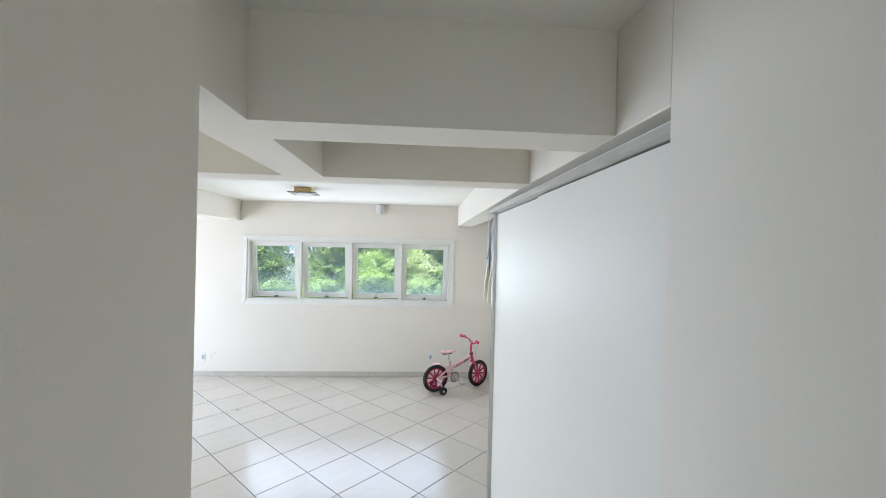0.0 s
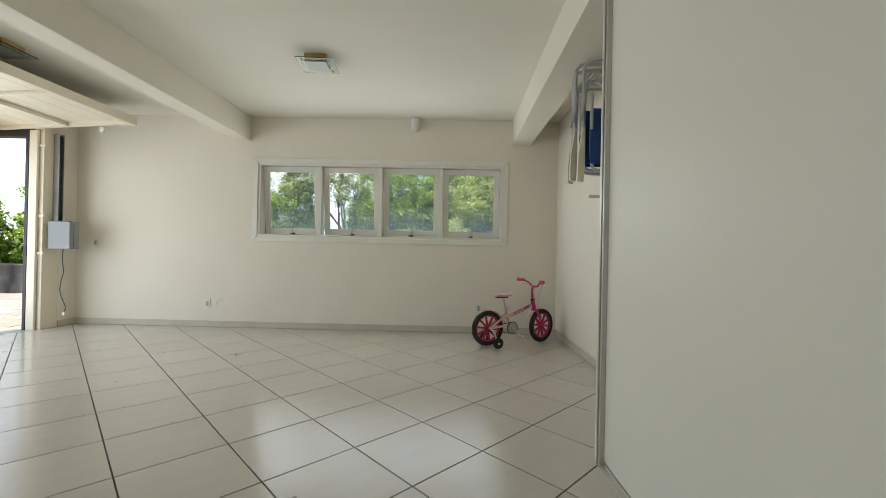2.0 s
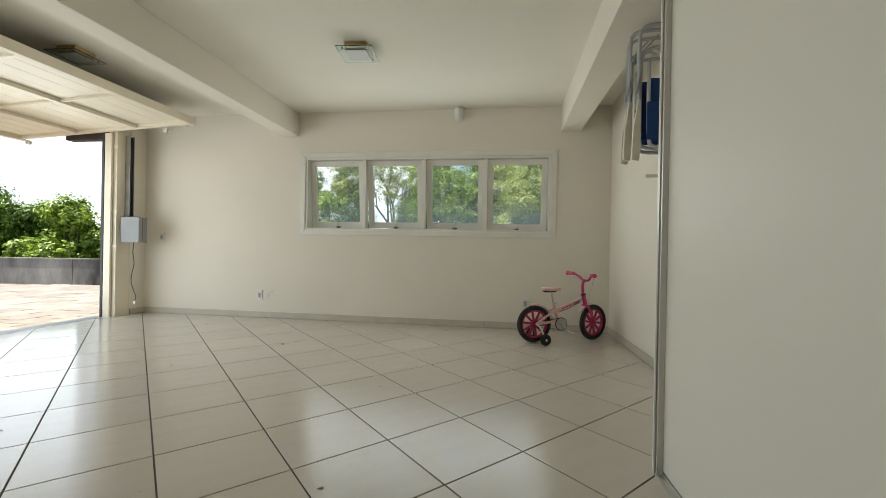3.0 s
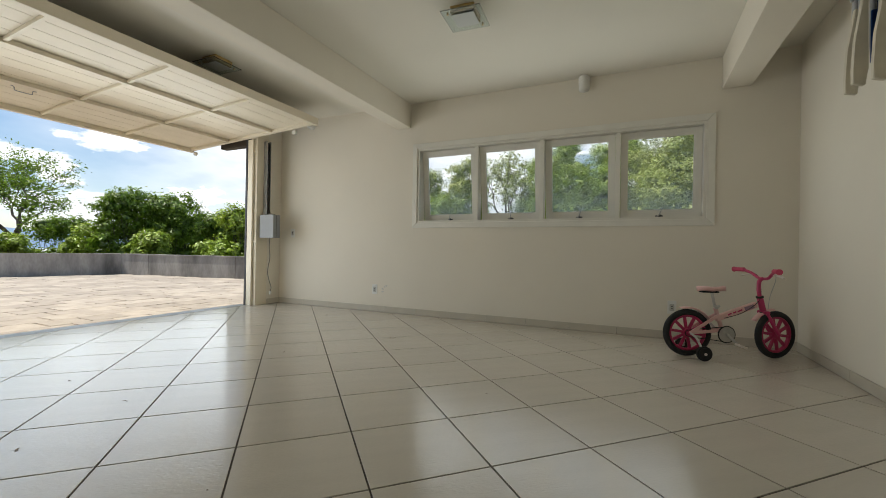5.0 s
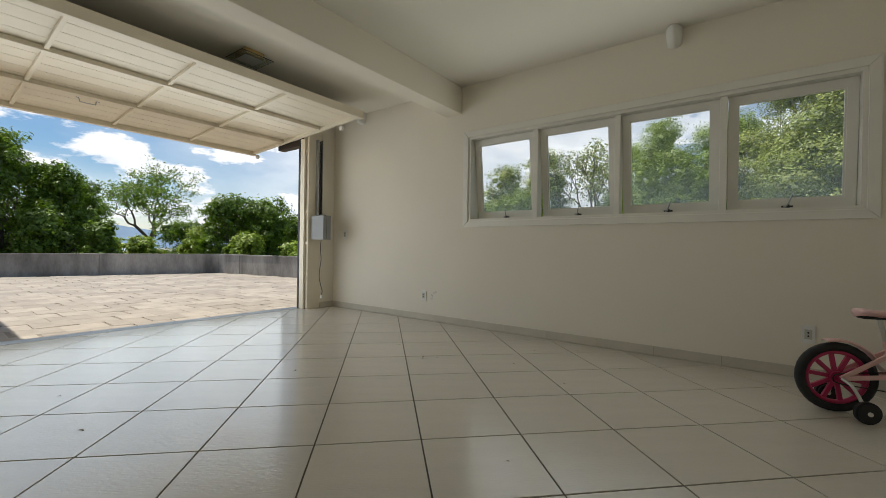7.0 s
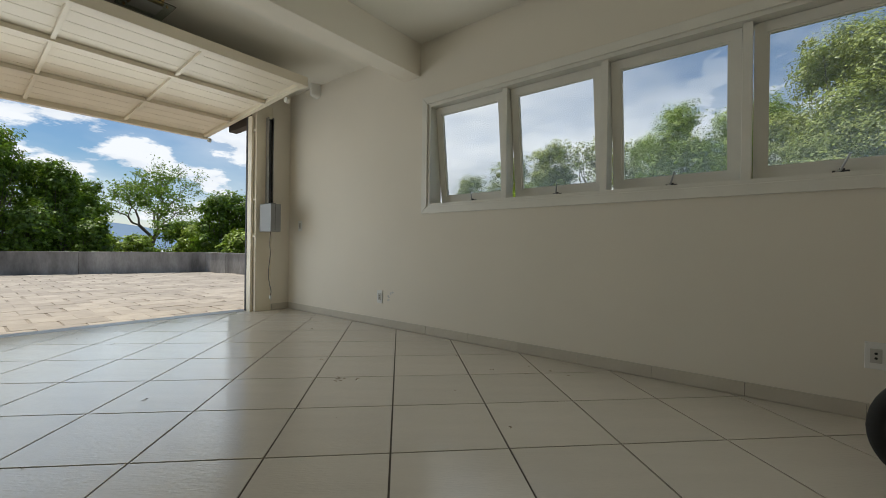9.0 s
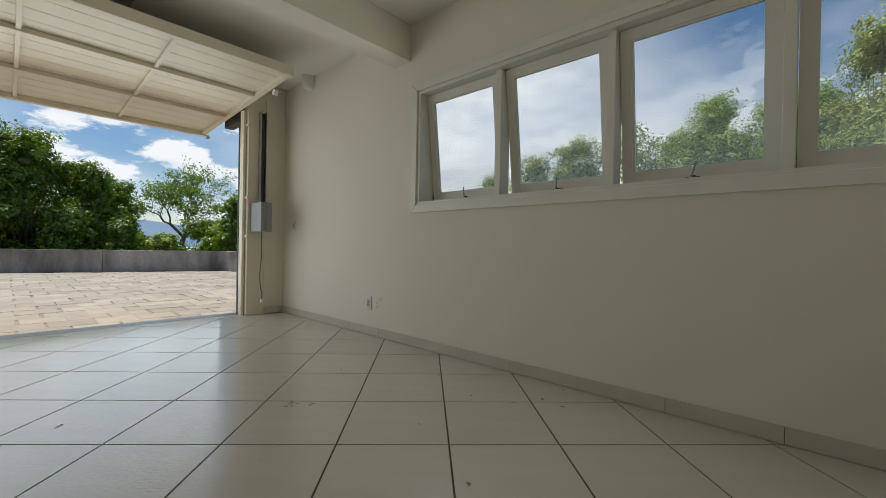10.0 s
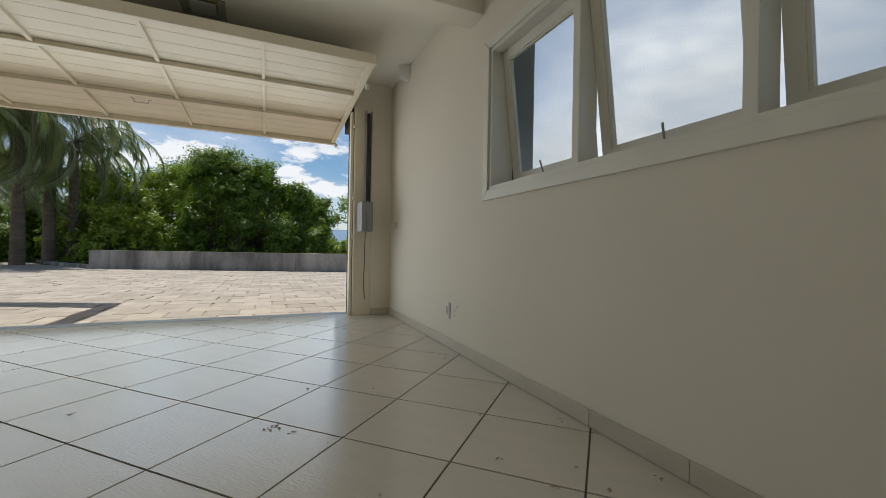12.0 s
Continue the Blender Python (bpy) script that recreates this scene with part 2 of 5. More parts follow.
# ---- walls, ceiling, beams ----
T = 0.17
structure("wall_north", boxes(
    (X_WEST - T, X_EAST + T, Y_NORTH, Y_NORTH + T, -0.3, WIN_Z0), (X_WEST - T, X_EAST + T, Y_NORTH, Y_NORTH + T, WIN_Z1, CEIL + 0.2),
    (X_WEST - T, WIN_X0, Y_NORTH, Y_NORTH + T, WIN_Z0, WIN_Z1), (WIN_X1, X_EAST + T, Y_NORTH, Y_NORTH + T, WIN_Z0, WIN_Z1)),
    PLASTER, "smooth white plastered wall with a long window", "wall")
structure("wall_west", boxes(
    (X_WEST - T, X_WEST, DOOR_R + 0.25, Y_NORTH, -0.3, CEIL + 0.2), (X_WEST - T, X_WEST, Y_SOUTH - T, DOOR_L, -0.3, CEIL + 0.2),
    (X_WEST - T, X_WEST, DOOR_L, DOOR_R + 0.25, 2.66, CEIL + 0.2)), PLASTER, "white plastered wall around the garage opening", "wall")
structure("wall_east", boxes((X_EAST, X_EAST + T, 1.0, Y_NORTH, -0.3, CEIL + 0.2)), PLASTER, "plain white plastered side wall", "wall")
structure("wall_south", boxes((X_WEST - T, -0.93, Y_SOUTH - T, Y_SOUTH, -0.3, CEIL + 0.2)), PLASTER, "plain white plastered back wall", "wall")
structure("wall_stair_left", boxes((-0.93, -0.775, -1.8, 1.02, -0.3, CEIL + 0.6)), PLASTER, "white plastered stair wall", "wall")
structure("wall_stair_right", boxes((0.285, 0.5, -1.8, 1.109, -0.3, CEIL + 0.6)), PLASTER, "white plastered stair wall", "wall")
# the doorway is made up, to give the stair lamp an opening
structure("wall_stair_back", boxes((-0.93, -0.56, -1.97, -1.8, 0.8, CEIL + 0.6), (0.26, 0.5, -1.97, -1.8, 0.8, CEIL + 0.6), (-0.56, 0.26, -1.97, -1.8, 0.8, 1.08), (-0.56, 0.26, -1.97, -1.8, 2.80, CEIL + 0.6)), PLASTER, "white plastered wall behind the stairs, with a made-up doorway", "wall")
structure("ceiling", boxes((X_WEST - T, X_EAST + T, 1.0, Y_NORTH + T, CEIL, CEIL + 0.2), (-0.93, 0.5, -1.97, 1.0, CEIL, CEIL + 0.2)), CEILING, "white painted flat ceiling", "ceiling")


def beam(name, plan, label):
    """A beam under the ceiling from its outline in plan."""
    bm = bmesh.new()
    lo, hi = [bm.verts.new((x, y, BEAM)) for x, y in plan], [bm.verts.new((x, y, CEIL)) for x, y in plan]
    bm.faces.new(lo)
    bm.faces.new(hi)
    n = len(plan)
    for i in range(n):
        bm.faces.new((lo[i], lo[(i + 1) % n], hi[(i + 1) % n], hi[i]))
    bmesh.ops.bevel(bm, geom=list(bm.edges), offset=0.004, segments=1, affect="EDGES")
    structure(name, bm, PLASTER, label, "beam")


beam("beam_left", [(-3.40, 2.56), (-3.18, 2.56), (-3.18, Y_NORTH), (-3.40, Y_NORTH)], "white plastered ceiling beam")
beam("beam_right", [(0.286, 1.11), (0.60, 1.11), (0.61, Y_NORTH), (0.37, Y_NORTH), (0.286, 2.56)], "white plastered beam above the sliding doors")
structure("beam_cross", boxes((X_WEST, 0.284, 2.347, 2.56, BEAM, CEIL)), PLASTER, "white plastered cross beam", "beam")
structure("beam_stair", boxes((-0.83, 0.284, 1.383, 1.60, BEAM, CEIL)), PLASTER, "white plastered beam at the stair foot", "beam")
structure("beam_side", boxes((-1.04, -0.83, 1.025, 2.347, BEAM, CEIL)), PLASTER, "white plastered beam beside the stairs", "beam")
stairs = structure("stairs", boxes(*[(-0.775, 0.335, 1.26 - 0.24 * k, 1.50 - 0.24 * k, -0.02 if k == 0 else 0.0, 0.18 * (k + 1)) for k in range(5)],
                   (-0.775, 0.335, -1.8, 0.30, 0.9, 1.08)), TILEM, "cream tiled steps up to the house", "stairs")

# ---- window: cream timber surround with four top-hung sashes, tilted out ----
window = tagged(new("window_1"), "cream painted timber window with four top-hung sashes ajar", "window", kind="structure")
TW = 0.068
wx0, wx1, wz0, wz1 = WIN_X0 - TW, WIN_X1 + TW, WIN_Z0 - TW, WIN_Z1 + TW


def mitred(pts):
    """A trim board from four outline corners (x, z), proud of the wall."""
    bm = bmesh.new()
    back = [bm.verts.new((x, Y_NORTH - 0.002, z)) for x, z in pts]
    front = [bm.verts.new((x, Y_NORTH - 0.018, z)) for x, z in pts]
    bm.faces.new(front)
    bm.faces.new(back[::-1])
    for i in range(4):
        bm.faces.new((front[i], front[(i + 1) % 4], back[(i + 1) % 4], back[i]))
    bmesh.ops.bevel(bm, geom=list(bm.edges), offset=0.003, segments=1, affect="EDGES")
    return bm


g = 0.0015
for pts in ([(wx0, wz1), (wx1, wz1), (WIN_X1 - g, WIN_Z1), (WIN_X0 + g, WIN_Z1)], [(wx0, wz0), (WIN_X0 + g, WIN_Z0), (WIN_X1 - g, WIN_Z0), (wx1, wz0)],
            [(wx0, wz0 + g), (wx0, wz1 - g), (WIN_X0, WIN_Z1 - g), (WIN_X0, WIN_Z0 + g)], [(wx1, wz0 + g), (WIN_X1, WIN_Z0 + g), (WIN_X1, WIN_Z1 - g), (wx1, wz1 - g)]):
    part("architrave", mitred(pts), TRIM, window)
YF = Y_NORTH + 0.03
LIN = 0.028
part("lining", boxes((WIN_X0, WIN_X0 + LIN, Y_NORTH - 0.001, YF + 0.14, WIN_Z0, WIN_Z1)), TRIM, window)
part("lining", boxes((WIN_X1 - LIN, WIN_X1, Y_NORTH - 0.001, YF + 0.14, WIN_Z0, WIN_Z1)), TRIM, window)
part("head", boxes((WIN_X0 + LIN, WIN_X1 - LIN, Y_NORTH - 0.001, YF + 0.14, WIN_Z1 - LIN, WIN_Z1)), TRIM, window)
part("window_sill", boxes((WIN_X0 + LIN, WIN_X1 - LIN, Y_NORTH - 0.001, YF + 0.16, WIN_Z0, WIN_Z0 + LIN)), TRIM, window)
inner = WIN_X1 - WIN_X0 - 2 * LIN
MULL = 0.05
bay = (inner - 3 * MULL) / 4
for k in range(4):
    bx0 = WIN_X0 + LIN + k * (bay + MULL)
    if k:
        part("mullion", boxes((bx0 - MULL, bx0, YF + 0.0, YF + 0.12, WIN_Z0 + LIN, WIN_Z1 - LIN), bevel=0.003), TRIM, window)
    c = 0.004
    w, h = bay - 2 * c, WIN_Z1 - WIN_Z0 - 2 * LIN - 2 * c
    hinge = pose(bx0 + c, YF + 0.045, WIN_Z1 - LIN - c, (6.8, 7.5, 6.6, 3.2)[k], 0, 0)
    ST = 0.062
    sash = part("sash", boxes((0, ST, 0, 0.038, -h, 0), (w - ST, w, 0, 0.038, -h, 0), (ST, w - ST, 0, 0.038, -ST, 0), (ST, w - ST, 0, 0.038, -h, -h + 0.072)), TRIM, window)
    sash.matrix_basis = hinge
    bead = 0.012
    part("glazing_bead", boxes((ST, ST + bead, 0.008, 0.03, -h + 0.072, -ST), (w - ST - bead, w - ST, 0.008, 0.03, -h + 0.072, -ST),
                               (ST + bead, w - ST - bead, 0.008, 0.03, -ST - bead, -ST), (ST + bead, w - ST - bead, 0.008, 0.03, -h + 0.072, -h + 0.072 + bead)), TRIM, sash)
    pane = part("pane", boxes((ST + 0.003, w - ST - 0.003, 0.017, 0.021, -h + 0.075, -ST - 0.003)), GLASS, sash, "dusty clear window pane")
    pane.visible_shadow = False
    bm = boxes((w / 2 - 0.035, w / 2 + 0.035, -0.012, 0.0, -h + 0.008, -h + 0.022), (w / 2 - 0.008, w / 2 + 0.014, -0.03, -0.012, -h - 0.004, -h + 0.03))
    part("latch", bm, DARKSTEEL, sash, "dark metal casement latch")
    bm = bmesh.new()
    cyl(bm, (w / 2 - 0.006, -0.024, -h + 0.012), (w / 2 + 0.03, -0.075, -h + 0.105), 0.0055, n=8)
    cyl(bm, (w / 2 - 0.022, -0.02, -h + 0.012), (w / 2 + 0.012, -0.02, -h + 0.012), 0.009, n=8)
    part("handle", bm, STEEL, sash, "grey metal lever handle")

# ---- sliding wardrobe doors along the stair side ----
closet = thing("sliding_wardrobe", pose(0, 0, 0), "white laminate sliding closet doors in an aluminium frame", "wardrobe")
part("door_panel", boxes((X_SLIDE + 0.0225, X_SLIDE + 0.0425, 2.36, 3.60, 0.03, 2.476)), LAMINATE, closet)
part("door_panel", boxes((X_SLIDE + 0.0, X_SLIDE + 0.02, 1.107, 2.385, 0.03, 2.476)), LAMINATE, closet)
part("edge_strip", boxes((X_SLIDE + 0.0003, X_SLIDE + 0.0197, 2.3852, 2.3872, 0.03, 2.47)), LAMINATE, closet)
part("top_rail", boxes((X_SLIDE - 0.043, X_SLIDE + 0.08, 1.111, 3.66, 2.482, 2.508)), ALU, closet)
part("fascia", boxes((X_SLIDE + 0.004, X_SLIDE + 0.08, 1.111, 3.66, 2.510, BEAM - 0.003)), PLASTIC, closet)
part("bottom_rail", boxes((X_SLIDE - 0.005, X_SLIDE + 0.065, 1.107, 3.62, 0.0, 0.012), (X_SLIDE + 0.02, X_SLIDE + 0.028, 1.107, 3.62, 0.012, 0.026)), ALU, closet)
part("end_post", boxes((X_SLIDE + 0.002, X_SLIDE + 0.09, 3.645, 3.675, 0, 2.481)), PLASTIC, closet)
for dx, ya, yb in ((-0.006, 3.628, 3.644), (-0.004, 3.60, 3.612), (0.006, 3.612, 3.628)):
    part("end_profile", boxes((X_SLIDE + dx, X_SLIDE + 0.07, ya, yb, 0.0, 2.481)), ALU, closet)
part("return_panel", boxes((X_SLIDE + 0.09, X_EAST, 3.655, 3.675, 0, 2.49)), LAMINATE, closet)

# ---- tilt-up garage door, open ----
gdoor = thing("garage_door", pose(0, 0, 0), "cream tilt-up garage door standing open under the ceiling", "garage door")
DX0, DZ0, DX1, DZ1 = -4.39, 2.565, -7.005, 2.415
slope = Vector((DX1 - DX0, 0, DZ1 - DZ0))
SL = slope.length
# local x runs outwards down the leaf, local y along the opening, local z up from the leaf
LEAF = Matrix.Translation((DX0, 0, DZ0)) @ Matrix(((slope.x / SL, 0, -slope.z / SL * -1, 0), (0, 1, 0, 0), (slope.z / SL, 0, slope.x / SL * -1, 0), (0, 0, 0, 1)))
gdoor.matrix_basis = LEAF
Y0, Y1 = 1.96, 6.46
FR = 0.075
part("edge_beam", boxes((-0.03, 0.03, Y0, Y1, 0.0, 0.10), bevel=0.004), DOORPAINT, gdoor)
part("edge_beam", boxes((SL - 0.03, SL + 0.03, Y0, Y1, 0.0, 0.09), bevel=0.004), DOORPAINT, gdoor)
for y in (Y0, Y1 - 0.06):
    part("side_beam", boxes((0.03, SL - 0.03, y, y + 0.06, 0.02, 0.10), bevel=0.003), DOORPAINT, gdoor)
for s in (0.80, 1.70):
    part("long_rail", boxes((s - 0.022, s + 0.022, Y0 + 0.06, Y1 - 0.06, 0.015, 0.06), bevel=0.003), DOORPAINT, gdoor)
for r0, r1 in ((0.03, 0.778), (0.822, 1.678), (1.722, SL - 0.03)):
    for y in (5.47, 4.56, 3.65, 2.74):
        part("cross_bar", boxes((r0, r1, y - 0.016, y + 0.016, 0.03, 0.06), bevel=0.002), DOORPAINT, gdoor)
nsl = 13
for k in range(nsl):
    a, b = 0.03 + (SL - 0.06) * k / nsl, 0.03 + (SL - 0.06) * (k + 1) / nsl
    part("slat", boxes((a + 0.003, b - 0.003, Y0 + 0.06, Y1 - 0.06, 0.062, 0.078)), DOORPAINT, gdoor)
part("backing", boxes((0.03, SL - 0.03, Y0 + 0.06, Y1 - 0.06, 0.0785, 0.088)), DOORPAINT, gdoor)
hy, hs = 4.16, 1.915
part("handle", tube([(hs - 0.01, hy - 0.10, 0.058), (hs, hy - 0.075, 0.055), (hs, hy - 0.07, 0.025), (hs, hy - 0.055, 0.018), (hs, hy + 0.055, 0.018), (hs, hy + 0.07, 0.025), (hs, hy + 0.075, 0.055), (hs - 0.01, hy + 0.10, 0.058)], 0.005, 8), STEEL, gdoor, "bent metal pull handle", True)
for s in (0.42, SL - 0.05):
    bm = bmesh.new()
    cyl(bm, (s, Y1 - 0.005, -0.02), (s, Y1 + 0.03, -0.02), 0.032, n=14)
    part("roller", bm, PLASTIC, gdoor, "small white roller")

# ---- post, guides and drive of the garage door ----
post = thing("door_post", pose(0, 0, 0), "cream steel door post with guide channel", "door post")
part("post", boxes((X_WEST - 0.13, X_WEST + 0.0, DOOR_R + 0.04, DOOR_R + 0.248, 0, 2.66), bevel=0.003), DOORPAINT, post)
part("stop_bar", boxes((X_WEST - 0.15, X_WEST - 0.05, DOOR_R + 0.0, DOOR_R + 0.03, 0, 2.5), bevel=0.003), DOORPAINT, post)
part("outer_jamb", boxes((X_WEST - T - 0.02, X_WEST - 0.155, DOOR_R - 0.004, DOOR_R + 0.04, 0, 2.5)), DARKSTEEL, post)
part("channel", boxes((X_WEST + 0.002, X_WEST + 0.075, DOOR_R + 0.16, DOOR_R + 0.166, 1.30, 2.50), (X_WEST + 0.002, X_WEST + 0.075, DOOR_R + 0.224, DOOR_R + 0.23, 1.30, 2.50)), STEEL, post, "galvanised guide channel")
part("chain_rod", boxes((X_WEST + 0.01, X_WEST + 0.05, DOOR_R + 0.18, DOOR_R + 0.21, 1.30, 2.48)), DARKSTEEL, post, "dark drive screw")

# ---- floor ----
structure("floor", boxes((X_WEST - 0.14, X_EAST, Y_SOUTH, Y_NORTH, -0.3, -0.004)), GROUT, "cream ceramic tiles laid diagonally with dark joints", "floor")

# ---- outside: terrace, parapet, slope and trees ----
structure("ground", boxes((-400, 400, -400, 400, -7.2, -7.0)), SOIL, "green valley floor reaching the horizon", "ground")
PAR_L, PAR_C, PAR_R = Vector((-17.95, -0.05, 0)), Vector((-14.75, 9.38, 0)), Vector((-4.6, 11.4, 0))


def prism(pts, z0, z1):
    bm = bmesh.new()
    lo = [bm.verts.new((x, y, z0)) for x, y in pts]
    hi = [bm.verts.new((x, y, z1)) for x, y in pts]
    bm.faces.new(lo[::-1])
    bm.faces.new(hi)
    for i in range(len(pts)):
        j = (i + 1) % len(pts)
        bm.faces.new((lo[i], lo[j], hi[j], hi[i]))
    return bm


XW = X_WEST - T
TERRACE = [(XW, 11.2), (PAR_R.x, PAR_R.y), (PAR_C.x, PAR_C.y), (PAR_L.x, PAR_L.y), (-24.2, -4.0), (-29, -8.0), (-34, -16), (XW, -16)]
structure("terrace", prism(TERRACE, -4.0, GROUND - 0.009), JOINT, "sandstone paved terrace in front of the garage", "pavement")
structure("slope_north", prism([(XW - 2, 7.1), (9, 7.1), (9, 30), (-16, 30), (-16, 12)], -7.0, -1.4), SOIL, "grassy slope below the window wall", "ground")


def wall_run(name, a, b, label, h0=-0.2, h1=0.60, th=0.16):
    d = (b - a).normalized()
    nrm = Vector((-d.y, d.x, 0)) * th
    bm = prism([(a.x, a.y), (b.x, b.y), (b.x + nrm.x, b.y + nrm.y), (a.x + nrm.x, a.y + nrm.y)], h0, h1 - 0.03)
    w = structure(name, bm, CONCRETE, label, "parapet")
    e = -nrm * 0.12
    bm = prism([(a.x + e.x, a.y + e.y), (b.x + e.x, b.y + e.y), (b.x + nrm.x - e.x, b.y + nrm.y - e.y), (a.x + nrm.x - e.x, a.y + nrm.y - e.y)], h1 - 0.03, h1)
    part("coping", bm, CONCRETE, w)
    run, k = (b - a).length, 1
    while k * 3.1 < run - 0.5:
        p, q = a + d * (k * 3.1), a + d * (k * 3.1 + 0.012)
        f = -nrm * 0.02
        part("seam", prism([(p.x + f.x, p.y + f.y), (q.x + f.x, q.y + f.y), (q.x, q.y), (p.x, p.y)], GROUND, h1 - 0.032), GROUT, w, "dark vertical joint")
        k += 1
    return w


wall_run("parapet_west", PAR_C, PAR_L, "low stained grey rendered parapet wall", th=-0.16)
wall_run("parapet_north", PAR_R, PAR_C + Vector((0, 0.001, 0)), "low stained grey rendered parapet wall", th=-0.16)
pts = [PAR_L, Vector((-21.2, -2.4, 0)), Vector((-24.2, -4.0, 0)), Vector((-27.8, -7.0, 0)), Vector((-32, -13, 0))]
for a, b in zip(pts, pts[1:]):
    d = (b - a).normalized()
    nn = Vector((d.y, -d.x, 0)) * 0.22
    structure("kerb", prism([(a.x, a.y), (b.x, b.y), (b.x + nn.x, b.y + nn.y), (a.x + nn.x, a.y + nn.y)][::-1], -0.3, 0.09), CONCRETE, "grey concrete kerb at the drive edge", "kerb")
structure("bank", prism([(-18.8, -0.5), (-21.3, -2.6), (-24.4, -4.2), (-28, -7.2), (-32.2, -13), (-60, -13), (-60, 14), (-30, 14), (-20, 1)][::-1], -4.0, -0.02), SOIL, "planted bank behind the kerb", "ground")
structure("door_sill", prism([(XW + 0.03, DOOR_L), (XW + 0.03, DOOR_R + 0.03), (XW - 0.14, DOOR_R + 0.03), (XW - 0.14, DOOR_L)][::-1], -0.1, 0.002), GRANITE, "grey granite threshold strip", "threshold")
DARKWOOD = material("dark_brown_timber", (0.06, 0.045, 0.035), 0.7, vary=0.25, scale=4, stretch=(1, 0.1, 1))
structure("eave", boxes((XW - 0.95, XW, -2.2, 8.1, 2.66, 2.80)), DARKWOOD, "dark stained timber roof eave", "eave")
structure("eave_board", boxes((XW - 0.66, XW - 0.03, DOOR_R + 0.05, DOOR_R + 0.16, 2.43, 2.655)), DARKWOOD, "dark timber board at the eave end", "eave")
structure("roof", boxes((XW - 1.0, X_EAST + 0.6, -2.2, 8.1, CEIL + 0.5, CEIL + 0.62)), DARKWOOD, "flat dark roof slab", "roof")
# unseen beams, offset towards the sun so their shadow falls on the terrace
z_p = CEIL + 0.53
OX, OY = _dir.x / _dir.z * (z_p - GROUND), _dir.y / _dir.z * (z_p - GROUND)
structure("pergola", boxes((-7.55 + OX, XW - 1.004, 3.42 + OY, 3.64 + OY, z_p - 0.08, z_p + 0.06)), DARKWOOD, "unseen dark timber beam added at the roof to shade the paving", "beam")
bm = prism([(-7.72 + OX, 3.64 + OY), (-7.28 + OX, 3.64 + OY), (-8.70 + OX, -0.3 + OY), (-9.14 + OX, -0.3 + OY)], z_p - 0.22, z_p - 0.085)
structure("pergola_edge", bm, DARKWOOD, "unseen dark timber edge beam added to shade the paving", "beam")
structure("wing_wall", boxes((-4.05, -3.56, Y_NORTH + T, Y_NORTH + T + 0.55, -1.6, 2.9)), material("dark_brick", (0.10, 0.085, 0.075), 0.9, vary=0.3, scale=8, fine=0.3), "dark masonry pier outside the window", "pier")


def leaf_material(name, color, var=0.35, trans=0.22, gloss=0.05):
    m = bpy.data.materials.new(name)
    m.use_nodes = True
    n, l = m.node_tree.nodes, m.node_tree.links
    n.remove(n["Principled BSDF"])
    out = n["Material Output"]
    gi = n.new("ShaderNodeNewGeometry")
    mr = n.new("ShaderNodeMapRange")
    mr.inputs["To Min"].default_value, mr.inputs["To Max"].default_value = 1 - var, 1 + var
    l.new(gi.outputs["Random Per Island"], mr.inputs["Value"])
    co = n.new("ShaderNodeTexCoord")
    nz = n.new("ShaderNodeTexNoise")
    nz.inputs["Scale"].default_value = 0.7
    l.new(co.outputs["Object"], nz.inputs["Vector"])
    mx = n.new("ShaderNodeMix")
    mx.data_type = "RGBA"
    mx.inputs["A"].default_value = (color[0] * 0.75, color[1] * 0.85, color[2] * 0.9, 1)
    mx.inputs["B"].default_value = (color[0] * 1.45, color[1] * 1.2, color[2] * 1.0, 1)
    l.new(nz.outputs["Fac"], mx.inputs["Factor"])
    sc = n.new("ShaderNodeVectorMath")
    sc.operation = "SCALE"
    l.new(mx.outputs["Result"], sc.inputs[0])
    l.new(mr.outputs["Result"], sc.inputs["Scale"])
    df, tr, gl, m1, m2 = (n.new(k) for k in ("ShaderNodeBsdfDiffuse", "ShaderNodeBsdfTranslucent", "ShaderNodeBsdfGlossy", "ShaderNodeMixShader", "ShaderNodeMixShader"))
    gl.inputs["Roughness"].default_value = 0.45
    l.new(sc.outputs["Vector"], df.inputs["Color"])
    l.new(sc.outputs["Vector"], tr.inputs["Color"])
    m1.inputs["Fac"].default_value, m2.inputs["Fac"].default_value = trans, gloss
    l.new(df.outputs["BSDF"], m1.inputs[1])
    l.new(tr.outputs["BSDF"], m1.inputs[2])
    l.new(m1.outputs["Shader"], m2.inputs[1])
    l.new(gl.outputs["BSDF"], m2.inputs[2])
    l.new(m2.outputs["Shader"], out.inputs["Surface"])
    return m


LEAF_DARK = leaf_material("dark_green_leaves", (0.14, 0.245, 0.02), var=0.5, trans=0.42)
LEAF_MID = leaf_material("fresh_green_leaves", (0.25, 0.365, 0.04), var=0.45, trans=0.34)
LEAF_PALE = leaf_material("pale_green_leaves", (0.31, 0.385, 0.10), var=0.45, trans=0.22)
LEAF_PALM = leaf_material("palm_green_leaflets", (0.19, 0.27, 0.07), trans=0.42, gloss=0.2)
BARK = material("grey_brown_bark", (0.14, 0.11, 0.085), 0.95, vary=0.35, scale=3, bump=0.8, bump_scale=18, fine=0.25)


PALMBARK = material("palm_trunk_bark", (0.15, 0.12, 0.085), 0.95, vary=0.3, scale=2, bump=0.8, bump_scale=14, fine=0.25, stretch=(1, 1, 4))


